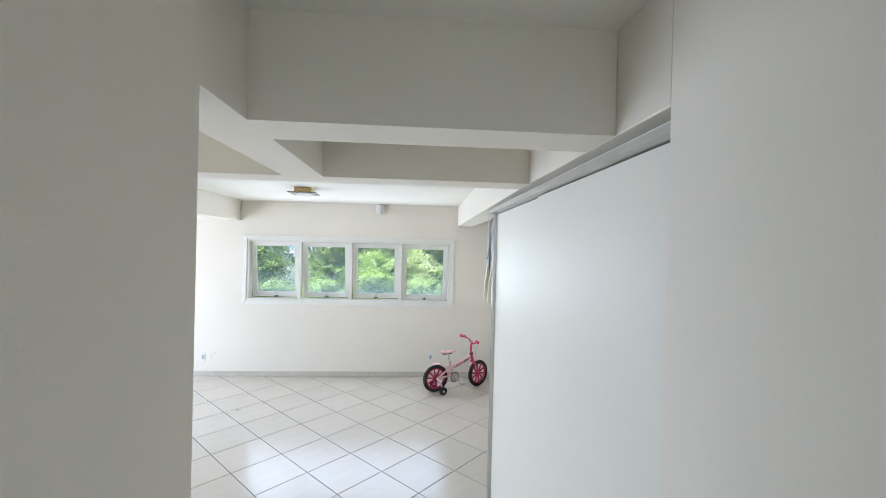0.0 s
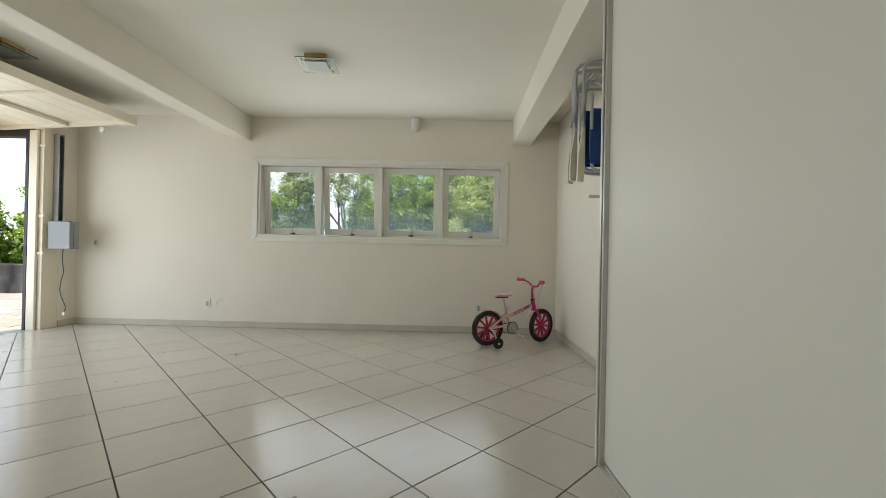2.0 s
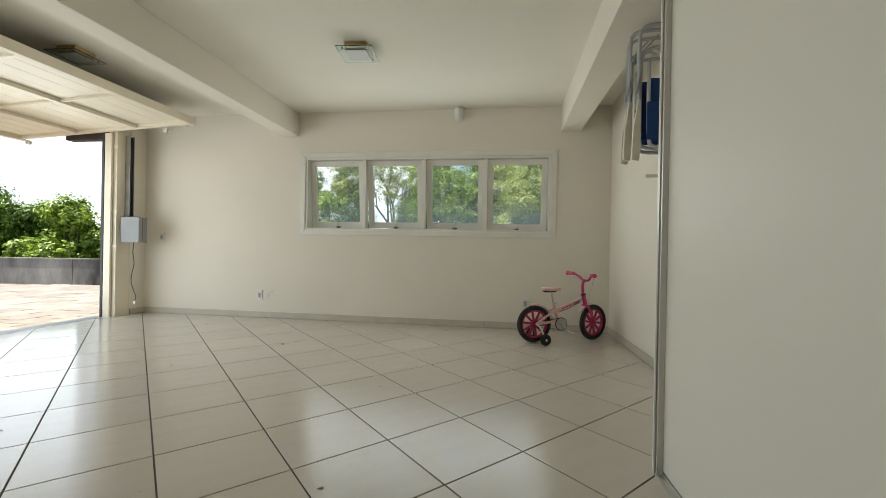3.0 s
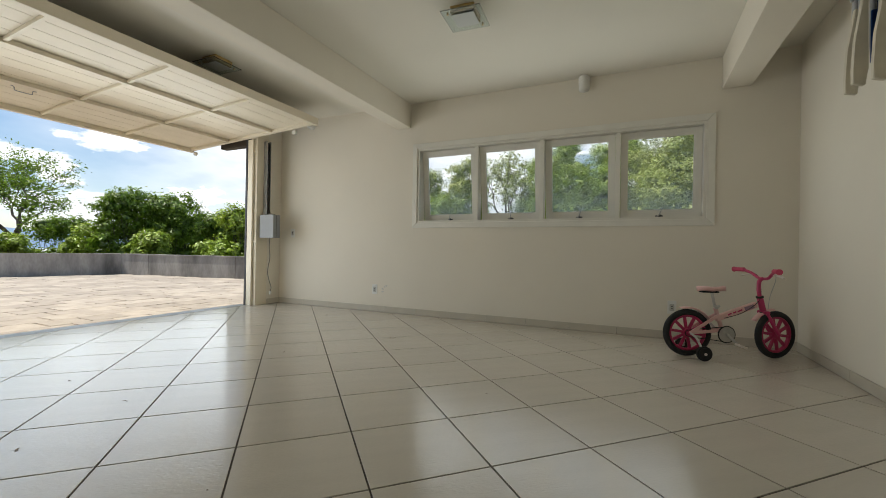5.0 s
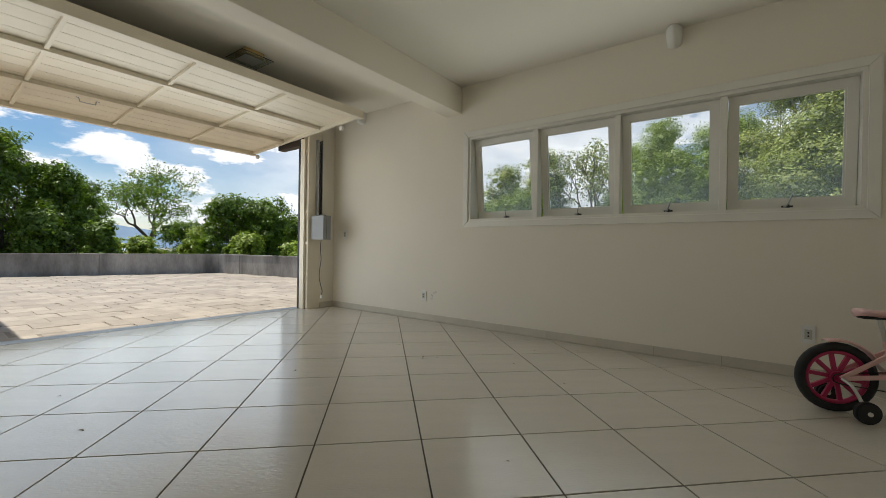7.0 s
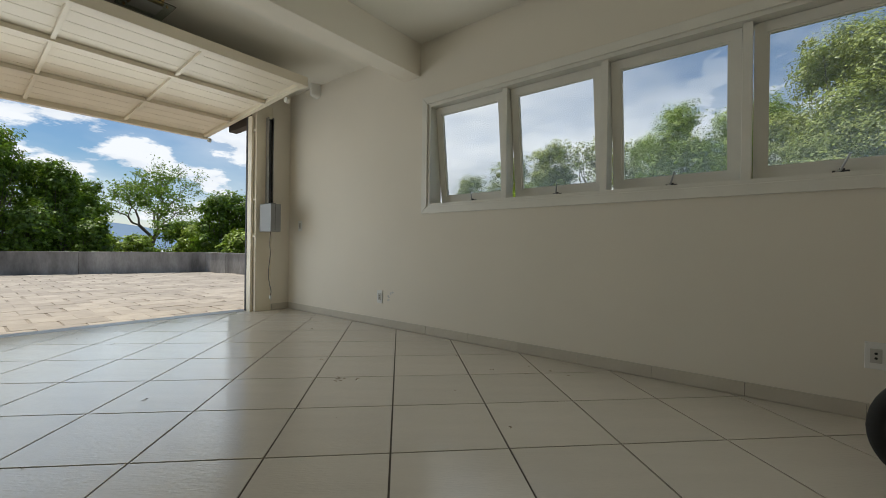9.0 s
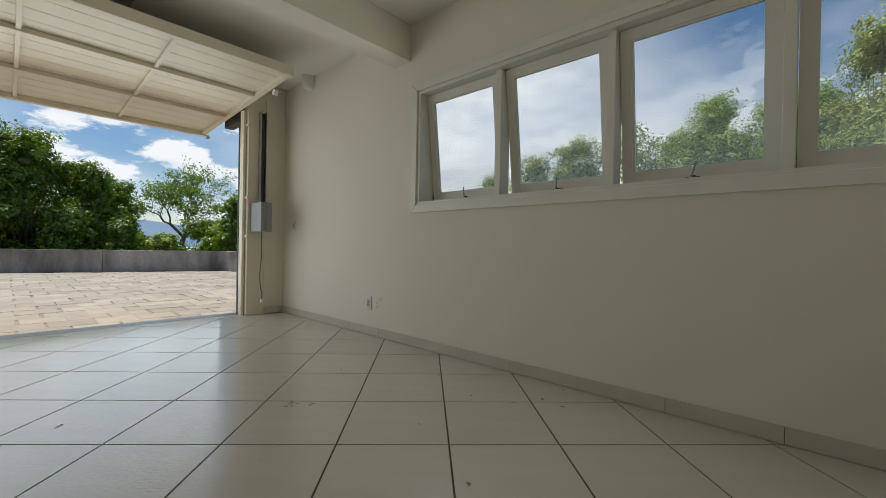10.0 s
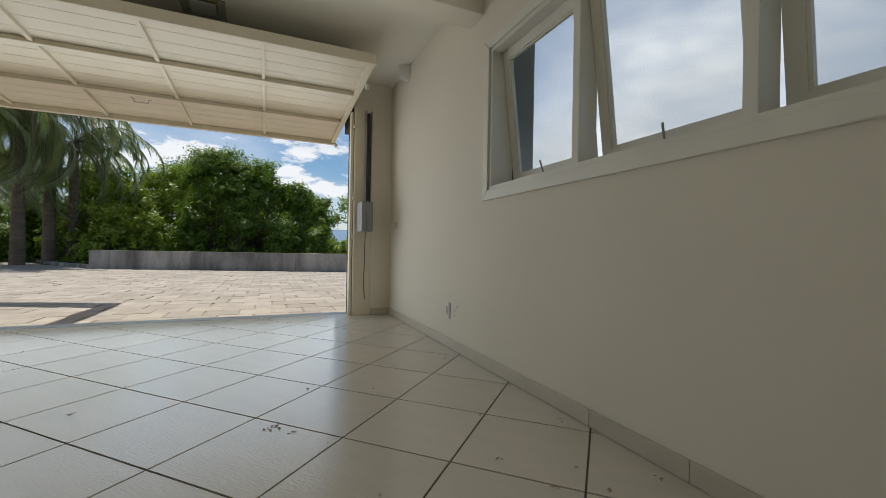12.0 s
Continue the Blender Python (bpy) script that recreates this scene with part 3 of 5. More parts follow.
def leaf_mesh(centres, normals, length, rng):
    """One pointed, slightly folded leaf at every centre."""
    k = len(centres)
    t = rng.normal(size=(k, 3))
    t -= (t * normals).sum(1)[:, None] * normals
    t /= np.linalg.norm(t, axis=1)[:, None] + 1e-9
    s = np.cross(normals, t)
    L = length * rng.uniform(0.6, 1.35, size=(k, 1))
    W = L * rng.uniform(0.22, 0.34, size=(k, 1))
    fold = normals * W * 0.35
    v = np.stack([centres - t * L * 0.5, centres + s * W + fold, centres + t * L * 0.5, centres - s * W + fold], 1).reshape(-1, 3)
    i = np.arange(k)[:, None] * 4
    f = np.concatenate([i + np.array([[0, 1, 2]]), i + np.array([[0, 2, 3]])], 1).reshape(-1, 3)
    return v, f


def to_mesh(name, v, f, mat, parent):
    me = bpy.data.meshes.new(name)
    me.vertices.add(len(v))
    me.vertices.foreach_set("co", v.astype(np.float32).ravel())
    me.loops.add(len(f) * 3)
    me.loops.foreach_set("vertex_index", f.astype(np.int32).ravel())
    me.polygons.add(len(f))
    me.polygons.foreach_set("loop_start", np.arange(0, len(f) * 3, 3, dtype=np.int32))
    me.update(calc_edges=True)
    me.materials.append(mat)
    ob = new(name, me)
    ob.parent = parent
    return ob


def limb(bm, a, b, r0, r1, n=8, wob=0.0, rng=None):
    a, b = Vector(a), Vector(b)
    prev, steps = a, 4
    for i in range(steps):
        q = a.lerp(b, (i + 1) / steps)
        if rng is not None and i < steps - 1:
            q += Vector(rng.normal(size=3)) * wob
        cyl(bm, prev, q, r0 + (r1 - r0) * i / steps, r0 + (r1 - r0) * (i + 1) / steps, n=n, caps=False)
        prev = q


_ico = bmesh.new()
bmesh.ops.create_icosphere(_ico, subdivisions=2, radius=1.0)
_ico.verts.ensure_lookup_table()
ICO_V = np.array([v.co[:] for v in _ico.verts])
ICO_F = np.array([[v.index for v in f.verts] for f in _ico.faces])
_ico.free()


def broadleaf(x, y, base, top, spread, leaves, length, mat, seed, label, lobes=0):
    rng = np.random.default_rng(seed)
    tree = thing("tree", pose(x, y, base), label, "tree", "trees round the terrace")
    H = top - base
    lobes = lobes or int(21 * H / spread)
    crown_low = H * 0.10
    cs, rs = [], []
    for k in range(lobes):
        u = rng.uniform(0, 1)
        z = crown_low + (H - crown_low) * (0.12 + 0.82 * u)
        w = spread * (1.0 - 0.72 * max(0, u - 0.35) ** 1.3 * 1.5) * (0.75 + 0.25 * min(1, u * 4))
        ang, rad = rng.uniform(0, 2 * math.pi), w * math.sqrt(rng.uniform(0.05, 1)) * 0.78
        r = spread * rng.uniform(0.17, 0.33)
        cs.append((math.cos(ang) * rad, math.sin(ang) * rad, min(z, H - r * 0.7)))
        rs.append(r)
    cs.append((rng.normal() * 0.2, rng.normal() * 0.2, H - spread * 0.26))
    rs.append(spread * 0.28)
    cs, rs = np.array(cs), np.array(rs)
    bm = bmesh.new()
    limb(bm, (0, 0, -0.8), (0, 0, crown_low + (H - crown_low) * 0.3), 0.021 * H, 0.01 * H, 9, 0.04 * H * 0.4, rng)
    for c, r in zip(cs, rs):
        z0 = crown_low * 0.75 + rng.uniform(0, 0.25) * (H - crown_low)
        start = Vector((0, 0, min(z0, c[2] * 0.8)))
        limb(bm, start, c, 0.004 * H, 0.006, 6, 0.05 * spread, rng)
    part("trunk", bm, BARK, tree, "grey-brown trunk with limbs")
    share = rs ** 2 / (rs ** 2).sum()
    V, F, off = [], [], 0
    for c, r, p in zip(cs, rs, share):
        k = int(leaves * p)
        d = rng.normal(size=(k, 3))
        d /= np.linalg.norm(d, axis=1)[:, None]
        # twigs gather the leaves into uneven tufts
        tuft = rng.normal(size=(max(8, k // 55), 3))
        tuft /= np.linalg.norm(tuft, axis=1)[:, None]
        near = tuft[rng.integers(0, len(tuft), k)]
        d = d * 0.36 + near
        d /= np.linalg.norm(d, axis=1)[:, None]
        low = (d[:, 2] < -0.15) & (rng.uniform(size=k) < 0.35)
        d[low, 2] *= -1
        lump = 1 + 0.25 * np.sin(d[:, 0] * 5 + c[0] * 3) * np.sin(d[:, 1] * 6 + c[1]) + 0.12 * np.sin(d[:, 2] * 9 + c[2])
        rad = r * lump * rng.uniform(0.4, 1.15, k) ** 0.7
        pos = c + d * rad[:, None] * np.array([1.08, 1.08, 0.92])
        nr = d * 1.0 + rng.normal(size=(k, 3)) * 0.36 + np.array([0, 0, 0.4])
        nr /= np.linalg.norm(nr, axis=1)[:, None]
        v, f = leaf_mesh(pos, nr, length, rng)
        V.append(v)
        F.append(f + off)
        off += len(v)
        # an added solid core stops light inside the clump, in place of dense twigs
        core = c + ICO_V * (r * 0.27 * rng.uniform(0.65, 1.15, (len(ICO_V), 1))) * np.array([1.05, 1.05, 0.9])
        V.append(core)
        F.append(ICO_F + off)
        off += len(core)
    to_mesh("crown", np.concatenate(V), np.concatenate(F), mat, tree)
    return tree


def open_tree(x, y, base, top, spread, fork, per_tip, length, mat, seed, label):
    """A tree whose forked limbs show through a thin, layered crown."""
    rng = np.random.default_rng(seed)
    tree = thing("tree", pose(x, y, base), label, "tree", "trees round the terrace")
    H = top - base
    segs, tips = [], []

    def grow(p, d, ln, depth):
        q = p + d * ln
        mid = p + d * ln * 0.5 + rng.normal(size=3) * ln * 0.07
        segs.append((p, mid, depth))
        segs.append((mid, q, depth))
        if depth >= 3:
            tips.append(mid)
        if depth == 6:
            tips.append(q)
            return
        first = rng.uniform(0, 6.28)
        for j in range(3 if depth in (0, 3, 5) else 2):
            ang = first + j * (2.1 if depth in (0, 3, 5) else 3.1) + rng.normal() * 0.3
            side = np.array([math.cos(ang), math.sin(ang), 0.0])
            nd = d + side * rng.uniform(0.6, 1.05) + np.array([0, 0, 0.12 if depth < 4 else -0.05])
            nd /= np.linalg.norm(nd)
            grow(q, nd, ln * rng.uniform(0.62, 0.95), depth + 1)

    grow(np.zeros(3), np.array([0.05, 0.0, 1.0]), 1.0, 0)
    zmax = max(q[2] for _, q, _ in segs)

    def sag(p):
        return np.array([p[0], p[1], zmax * max(p[2] / zmax, 0) ** 1.6])

    segs, tips = [(sag(p), sag(q), k) for p, q, k in segs], [sag(p) for p in tips]
    ends = np.array(tips)
    k_xy, k_z = spread / np.percentile(np.hypot(ends[:, 0], ends[:, 1]), 95), (H - fork) / ends[:, 2].max()
    scale = np.array([k_xy, k_xy, k_z])
    lift = np.array([0, 0, fork])
    bm = bmesh.new()
    limb(bm, (0, 0, -0.5), (0, 0, fork), 0.02 * H, 0.015 * H, 9, 0.02, rng)
    for p, q, depth in segs:
        r = 0.0145 * H * 0.6 ** depth
        cyl(bm, Vector(p * scale + lift), Vector(q * scale + lift), r * 1.15, r, n=7 if depth < 3 else 4, caps=False)
    part("trunk", bm, BARK, tree, "grey-brown trunk with forked limbs")
    c = np.repeat(ends * scale + lift, per_tip, axis=0)
    pos = c + rng.normal(size=c.shape) * np.array([0.062, 0.062, 0.045]) * spread
    nr = rng.normal(size=c.shape) * 0.6 + np.array([0, 0, 0.7])
    nr /= np.linalg.norm(nr, axis=1)[:, None]
    v, f = leaf_mesh(pos, nr, length, rng)
    to_mesh("crown", v, f, mat, tree)
    return tree


def palm(x, y, base, height, seed, label):
    rng = np.random.default_rng(seed)
    tree = thing("palm_tree", pose(x, y, base), label, "palm", "palms by the drive")
    bm = bmesh.new()
    n = 26
    for i in range(n):
        a, b = height * i / n, height * (i + 1) / n
        cyl(bm, (0, 0, a), (0, 0, b), 0.24 - 0.004 * i, 0.215 - 0.004 * i, n=12, caps=False)
    part("trunk", bm, PALMBARK, tree, "ringed grey palm trunk")
    V, F, off = [], [], 0
    bm = bmesh.new()
    for k in range(44):
        az, up = rng.uniform(0, 2 * math.pi), rng.uniform(-0.6, 1.0)
        L = rng.uniform(3.4, 4.6)
        d = Vector((math.cos(az), math.sin(az), 0))
        pts, p, el = [], Vector((0, 0, height)), up
        for i in range(12):
            pts.append(p.copy())
            p = p + (d * math.cos(el) + Vector((0, 0, math.sin(el)))) * (L / 11)
            el -= 0.15 + 0.03 * i * 0.6
        for a, b in zip(pts, pts[1:]):
            cyl(bm, a, b, 0.018, 0.012, n=5, caps=False)
        side = d.cross(Vector((0, 0, 1)))
        for i in range(1, 11):
            for s in (-1, 1):
                for j in range(8):
                    q = pts[i].lerp(pts[i + 1], j / 8) if i < 11 else pts[i]
                    ln = 0.62 * (1 - 0.45 * abs(i - 4) / 7) * rng.uniform(0.8, 1.15)
                    tip = q + side * s * ln * rng.uniform(0.3, 0.6) + Vector((0, 0, -ln * rng.uniform(0.55, 0.95))) + d * ln * 0.25
                    w = d * 0.016
                    V.append(np.array([q - w, q + w, tip]))
                    F.append(np.array([[0, 1, 2]]) + off)
                    off += 3
    part("frond_ribs", bm, BARK, tree, "arching frond ribs")
    to_mesh("crown", np.concatenate(V), np.concatenate(F), LEAF_PALM, tree)
    return tree


def polar(o, az, dist):
    return o[0] - math.sin(radians(az)) * dist, o[1] + math.cos(radians(az)) * dist


A, B, C = (-0.55, 5.59), (-0.47, 4.23), (-0.43, 2.22)
DENSE = "dense dark green broadleaf tree behind the parapet"
for o, az, dist, top, spread, n, mat, seed in (
        (A, 106.0, 25.0, 4.6, 2.6, 11000, LEAF_MID, 1), (A, 101.0, 26.0, 5.0, 2.6, 12000, LEAF_MID, 2), (A, 96.2, 23.5, 5.7, 2.7, 15000, LEAF_DARK, 3),
        (A, 91.3, 23.0, 5.3, 2.5, 14000, LEAF_DARK, 4), (A, 87.0, 23.5, 4.4, 1.9, 12000, LEAF_DARK, 5), (A, 84.2, 27.5, 4.2, 2.0, 10000, LEAF_DARK, 6),
        (A, 98.8, 30.0, 6.2, 3.0, 9000, LEAF_DARK, 7), (A, 113.5, 30.0, 5.5, 3.2, 10000, LEAF_MID, 8), (A, 119.0, 30.0, 5.5, 3.2, 8000, LEAF_DARK, 9),
        (C, 68.5, 27.0, 2.3, 2.6, 8000, LEAF_DARK, 10), (C, 63.0, 21.5, 3.2, 1.9, 11000, LEAF_DARK, 11), (C, 58.8, 22.0, 3.25, 1.9, 11000, LEAF_DARK, 12),
        (C, 54.6, 22.5, 2.6, 1.7, 9000, LEAF_DARK, 13), (C, 51.4, 22.0, 1.9, 1.4, 7000, LEAF_MID, 14), (C, 60.8, 19.0, 1.45, 1.2, 6000, LEAF_MID, 15),
        (C, 55.0, 18.0, 1.1, 1.0, 5000, LEAF_MID, 16), (C, 76.0, 26.0, 1.6, 1.8, 6000, LEAF_MID, 17), (A, 103.0, 21.8, 2.2, 1.1, 6000, LEAF_MID, 18), (A, 89.0, 21.6, 2.3, 1.0, 5000, LEAF_DARK, 19),
        (A, 94.0, 21.8, 2.6, 1.1, 6000, LEAF_DARK, 20), (A, 84.0, 21.5, 1.9, 1.0, 5000, LEAF_DARK, 21), (A, 99.0, 22.0, 2.7, 1.2, 6000, LEAF_DARK, 22),
        (A, 93.5, 27.0, 5.2, 3.0, 9000, LEAF_DARK, 23), (A, 88.5, 27.0, 4.6, 2.8, 8000, LEAF_DARK, 24), (A, 104.0, 29.0, 5.0, 3.0, 8000, LEAF_DARK, 25), (A, 108.5, 27.0, 4.8, 2.8, 8000, LEAF_DARK, 26),
        (A, 111.6, 26.0, 3.2, 1.8, 9000, LEAF_DARK, 54), (A, 115.8, 25.5, 3.0, 1.8, 9000, LEAF_DARK, 55), (A, 106.5, 22.5, 2.6, 1.4, 6000, LEAF_MID, 27), (A, 84.5, 27.0, 3.6, 2.4, 7000, LEAF_DARK, 28), (A, 109.5, 24.0, 2.4, 1.4, 5000, LEAF_MID, 29), (A, 80.0, 22.5, 1.3, 1.2, 5000, LEAF_MID, 51), (C, 66.5, 22.5, 1.7, 1.5, 6000, LEAF_MID, 52), (C, 57.0, 26.0, 2.6, 2.2, 7000, LEAF_DARK, 53)):
    px, py = polar(o, az, dist)
    broadleaf(px, py, -3.0, top, spread, int(n * 2.4), 0.126, mat, seed, DENSE if mat is LEAF_DARK else "bright green leafy tree behind the parapet")
for px, py, top, spread, seed in ((-12.0, 13.2, 3.0, 1.5, 72), (-10.4, 14.0, 3.2, 1.7, 73), (-13.6, 12.6, 2.4, 1.3, 74)):
    broadleaf(px, py, -3.0, top, spread, 15000, 0.126, LEAF_MID, seed, "bright green leafy tree behind the parapet")
px, py = polar(C, 71.6, 33.0)
open_tree(px, py, -3.0, 7.0, 3.3, 3.5, 14, 0.145, LEAF_DARK, 40, "airy green tree with open forked branches")
WINTREE = "leafy green tree outside the window"
for o, az, dist, base, top, spread, n, mat, seed in (
        (B, -6.5, 13.0, -2.5, 6.2, 2.3, 22000, LEAF_PALE, 30), (B, -9.0, 12.3, -2.5, 4.4, 2.2, 14000, LEAF_PALE, 56), (B, -2.5, 13.6, -2.5, 4.6, 1.7, 12000, LEAF_PALE, 57), (B, 4.5, 14.0, -2.5, 4.3, 1.7, 11000, LEAF_MID, 58), (B, 1.5, 15.0, -2.5, 5.5, 2.0, 16000, LEAF_MID, 31), (B, 8.0, 15.5, -2.5, 5.75, 2.0, 17000, LEAF_MID, 32), (B, 13.5, 17.0, -2.5, 4.0, 1.8, 11000, LEAF_MID, 33),
        (C, 11.0, 22.0, -3, 6.1, 2.2, 9000, LEAF_MID, 71), (B, 35.5, 25.0, -3, 5.4, 2.2, 11000, LEAF_PALE, 35), (B, 42.0, 27.0, -3, 4.4, 2.4, 8000, LEAF_PALE, 36), (B, -15.0, 14.0, -2.5, 6.5, 2.6, 15000, LEAF_PALE, 37),
        (B, 30.0, 26.0, -3, 4.6, 2.2, 8000, LEAF_PALE, 38), (C, 21.5, 17.0, -3, 4.8, 1.5, 11000, LEAF_PALE, 39), (C, 27.0, 19.0, -3, 4.6, 1.8, 11000, LEAF_PALE, 45), (C, 24.0, 16.0, -3, 3.2, 1.7, 9000, LEAF_MID, 46), (C, 12.0, 18.0, -3, 3.4, 1.3, 8000, LEAF_MID, 47), (C, 29.0, 17.0, -3, 3.0, 1.6, 8000, LEAF_MID, 48), (B, 6.0, 12.0, -2.5, 1.1, 1.5, 9000, LEAF_MID, 41), (B, 16.0, 12.5, -2.5, 0.9, 1.5, 9000, LEAF_MID, 42), (B, 24.0, 13.5, -2.5, 0.8, 1.5, 8000, LEAF_MID, 43), (B, -3.0, 11.0, -2.5, 1.0, 1.4, 8000, LEAF_MID, 44)):
    px, py = polar(o, az, dist)
    broadleaf(px, py, base, top, spread, int(n * 3.4), 0.071, mat, seed, WINTREE)
px, py = polar(C, 15.0, 19.0)
open_tree(px, py, -3.0, 5.4, 1.9, 3.6, 10, 0.10, LEAF_PALE, 50, "airy pale green tree with open branches")
for az, dist, h, seed in ((113.2, 22.0, 6.0, 60), (111.0, 23.0, 6.6, 61), (116.5, 21.0, 6.0, 62), (109.2, 23.5, 5.2, 63)):
    px, py = polar(A, az, dist)
    palm(px, py, -0.1, h, seed, "feathery palm with drooping fronds by the drive")
# the blue of distance haze is put into the hills' base colour
HILL = material("haze_coloured_hills", (0.16, 0.24, 0.34), 1.0, vary=0.1, scale=0.01)
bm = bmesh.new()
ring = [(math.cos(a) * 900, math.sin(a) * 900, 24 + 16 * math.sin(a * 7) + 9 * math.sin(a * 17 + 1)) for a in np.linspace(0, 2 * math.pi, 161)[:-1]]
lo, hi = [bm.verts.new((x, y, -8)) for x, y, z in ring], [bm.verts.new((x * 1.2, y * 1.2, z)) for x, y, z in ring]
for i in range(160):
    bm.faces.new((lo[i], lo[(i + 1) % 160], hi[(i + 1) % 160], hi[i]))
structure("backdrop", bm, HILL, "distant hills, coloured blue for haze", "hills")

# ---- small fixtures ----
PLATE = material("greyed_white_plastic", (0.78, 0.775, 0.74), 0.4, vary=0.03)
SCREW = material("dark_socket_holes", (0.02, 0.02, 0.02), 0.7)


def socket(m, label, sockets=1):
    ob = thing("wall_socket", m, label, "socket")
    part("plate", boxes((-0.04, 0.04, -0.010, 0.0, -0.068, 0.068), bevel=0.003), PLATE, ob)
    part("insert", boxes((-0.022, 0.022, -0.0135, -0.0095, -0.036, 0.036), bevel=0.002), material("socket_insert", (0.50, 0.49, 0.45), 0.45), ob)
    bm = bmesh.new()
    for dz in (-0.012, 0.012):
        cyl(bm, (0, -0.0150, dz), (0, -0.0125, dz), 0.0065, n=8)
    part("pin_holes", bm, SCREW, ob, "dark pin holes")
    return ob


socket(pose(-3.725, Y_NORTH - 0.0005, 0.312), "white plastic wall socket low on the window wall")
socket(pose(-0.04, Y_NORTH - 0.0005, 0.33), "white plastic wall socket behind the bicycle")
socket(pose(X_EAST - 0.0005, 5.13, 0.335, 0, 0, 90), "white plastic wall socket low on the side wall")
socket(pose(-5.285, Y_NORTH - 0.0005, 1.11), "white plastic switch plate beside the garage door")

SCUFF = material("peeling_paint_scuff", (0.62, 0.61, 0.58), 0.9, vary=0.2, scale=30)
rng = random.Random(4)
for cx, cz in ((-3.595, 0.325), (-3.565, 0.355), (-3.60, 0.285), (-3.535, 0.37)):
    bm = bmesh.new()
    n = 9
    vs = [bm.verts.new((cx + math.cos(k / n * 6.283) * rng.uniform(0.006, 0.024), Y_NORTH - 0.0012, cz + math.sin(k / n * 6.283) * rng.uniform(0.004, 0.02))) for k in range(n)]
    bm.faces.new(vs)
    tagged(part("paint_scuff", bm, SCUFF), "small flaked patch of paint by the socket", "scuff", "paint scuffs", "stuff")

FROST = material("frosted_glass", (0.40, 0.41, 0.385), 0.35, vary=0.02, spec=0.6)
BRASS = material("aged_brass", (0.50, 0.36, 0.16), 0.38, metal=0.85, vary=0.12, scale=14)
CLEAR = bpy.data.materials.new("pale_glass_plate")
CLEAR.use_nodes = True
_b = CLEAR.node_tree.nodes["Principled BSDF"]
_b.inputs["Base Color"].default_value, _b.inputs["Roughness"].default_value = (0.62, 0.68, 0.64, 1), 0.10
_b.inputs["Transmission Weight"].default_value, _b.inputs["IOR"].default_value = 0.95, 1.15


def ceiling_lamp(x, y, turn):
    ob = thing("ceiling_lamp", pose(x, y, CEIL, 0, 0, turn), "square glass ceiling lamp on a brass base, unlit", "ceiling lamp", "ceiling lamps")
    part("base", boxes((-0.10, 0.10, -0.10, 0.10, -0.055, 0.0), bevel=0.004), BRASS, ob, "brass base")
    part("glass_plate", boxes((-0.165, 0.165, -0.165, 0.165, -0.072, -0.064), bevel=0.002), CLEAR, ob, "clear glass plate")
    part("diffuser", boxes((-0.095, 0.095, -0.095, 0.095, -0.0765, -0.0725), bevel=0.001), FROST, ob, "frosted glass diffuser")
    for sx, sy in ((-1, -1), (1, 1)):
        bm = bmesh.new()
        cyl(bm, (sx * 0.115, sy * 0.115, -0.080), (sx * 0.115, sy * 0.115, -0.055), 0.008, n=10)
        part("knob", bm, BRASS, ob, "small brass knob")
    return ob


ceiling_lamp(-1.71, 5.23, 4)
ceiling_lamp(-4.455, 5.02, 2)


def sconce(x, z):
    """A half-round plaster uplighter, closed below."""
    ob = thing("wall_sconce", pose(x, Y_NORTH, z), "small white half-round wall light, unlit", "wall light", "wall sconces")
    bm = bmesh.new()
    rows = []
    for dz, r in ((-0.085, 0.0), (-0.08, 0.032), (-0.06, 0.055), (0.0, 0.061), (0.075, 0.063)):
        rows.append([bm.verts.new((math.cos(a) * r, -math.sin(a) * max(r * 1.9, 0.0005) - 0.001, dz)) for a in [math.pi * k / 14 for k in range(15)]])
    for a, b in zip(rows, rows[1:]):
        for k in range(14):
            bm.faces.new((a[k], a[k + 1], b[k + 1], b[k]))
    part("shade", bm, PLASTIC, ob, smooth=True)
    part("back_plate", boxes((-0.06, 0.06, -0.012, -0.001, -0.05, 0.06)), PLASTIC, ob)
    return ob


sconce(-0.942, 2.782)
sconce(-4.925, 2.79)

# ---- door drive box and its cable ----
drive = thing("drive_box", pose(-5.372, 6.597, 1.022), "grey metal motor box on the garage door post", "motor box")
part("case", boxes((-0.155, 0.125, -0.067, 0.065, 0.0, 0.345), bevel=0.004), GREYBOX, drive)
part("lid_seam", boxes((0.126, 0.1275, -0.012, -0.008, 0.01, 0.335)), DARKSTEEL, drive)
part("bracket", boxes((-0.10, 0.06, -0.03, 0.03, 0.346, 0.356)), DARKSTEEL, drive)
for xx in (-0.13, 0.10):
    part("screw", cyl(bmesh.new(), (xx, -0.070, 0.03), (xx, -0.066, 0.03), 0.007, n=8), STEEL, drive)
cable = tagged(part("power_cable", tube([(-5.40, 6.61, 1.025), (-5.405, 6.605, 0.88), (-5.38, 6.60, 0.73), (-5.415, 6.605, 0.60), (-5.42, 6.60, 0.48), (-5.37, 6.59, 0.36), (-5.34, 6.595, 0.28), (-5.36, 6.60, 0.215)], 0.0055, 7),
                    material("grey_cable", (0.10, 0.09, 0.085), 0.6), smooth=True), "thin dark cable hanging below the motor box", "cable")
part("plug", boxes((-5.375, -5.345, 6.588, 6.612, 0.17, 0.215), bevel=0.004), PLASTIC, cable, "white plug")
for z in (0.95, 1.42, 2.3):
    part("bracket", boxes((X_WEST - 0.13, X_WEST + 0.03, DOOR_R + 0.02, DOOR_R + 0.038, z, z + 0.03)), DOORPAINT, bpy.data.objects["door_post"])

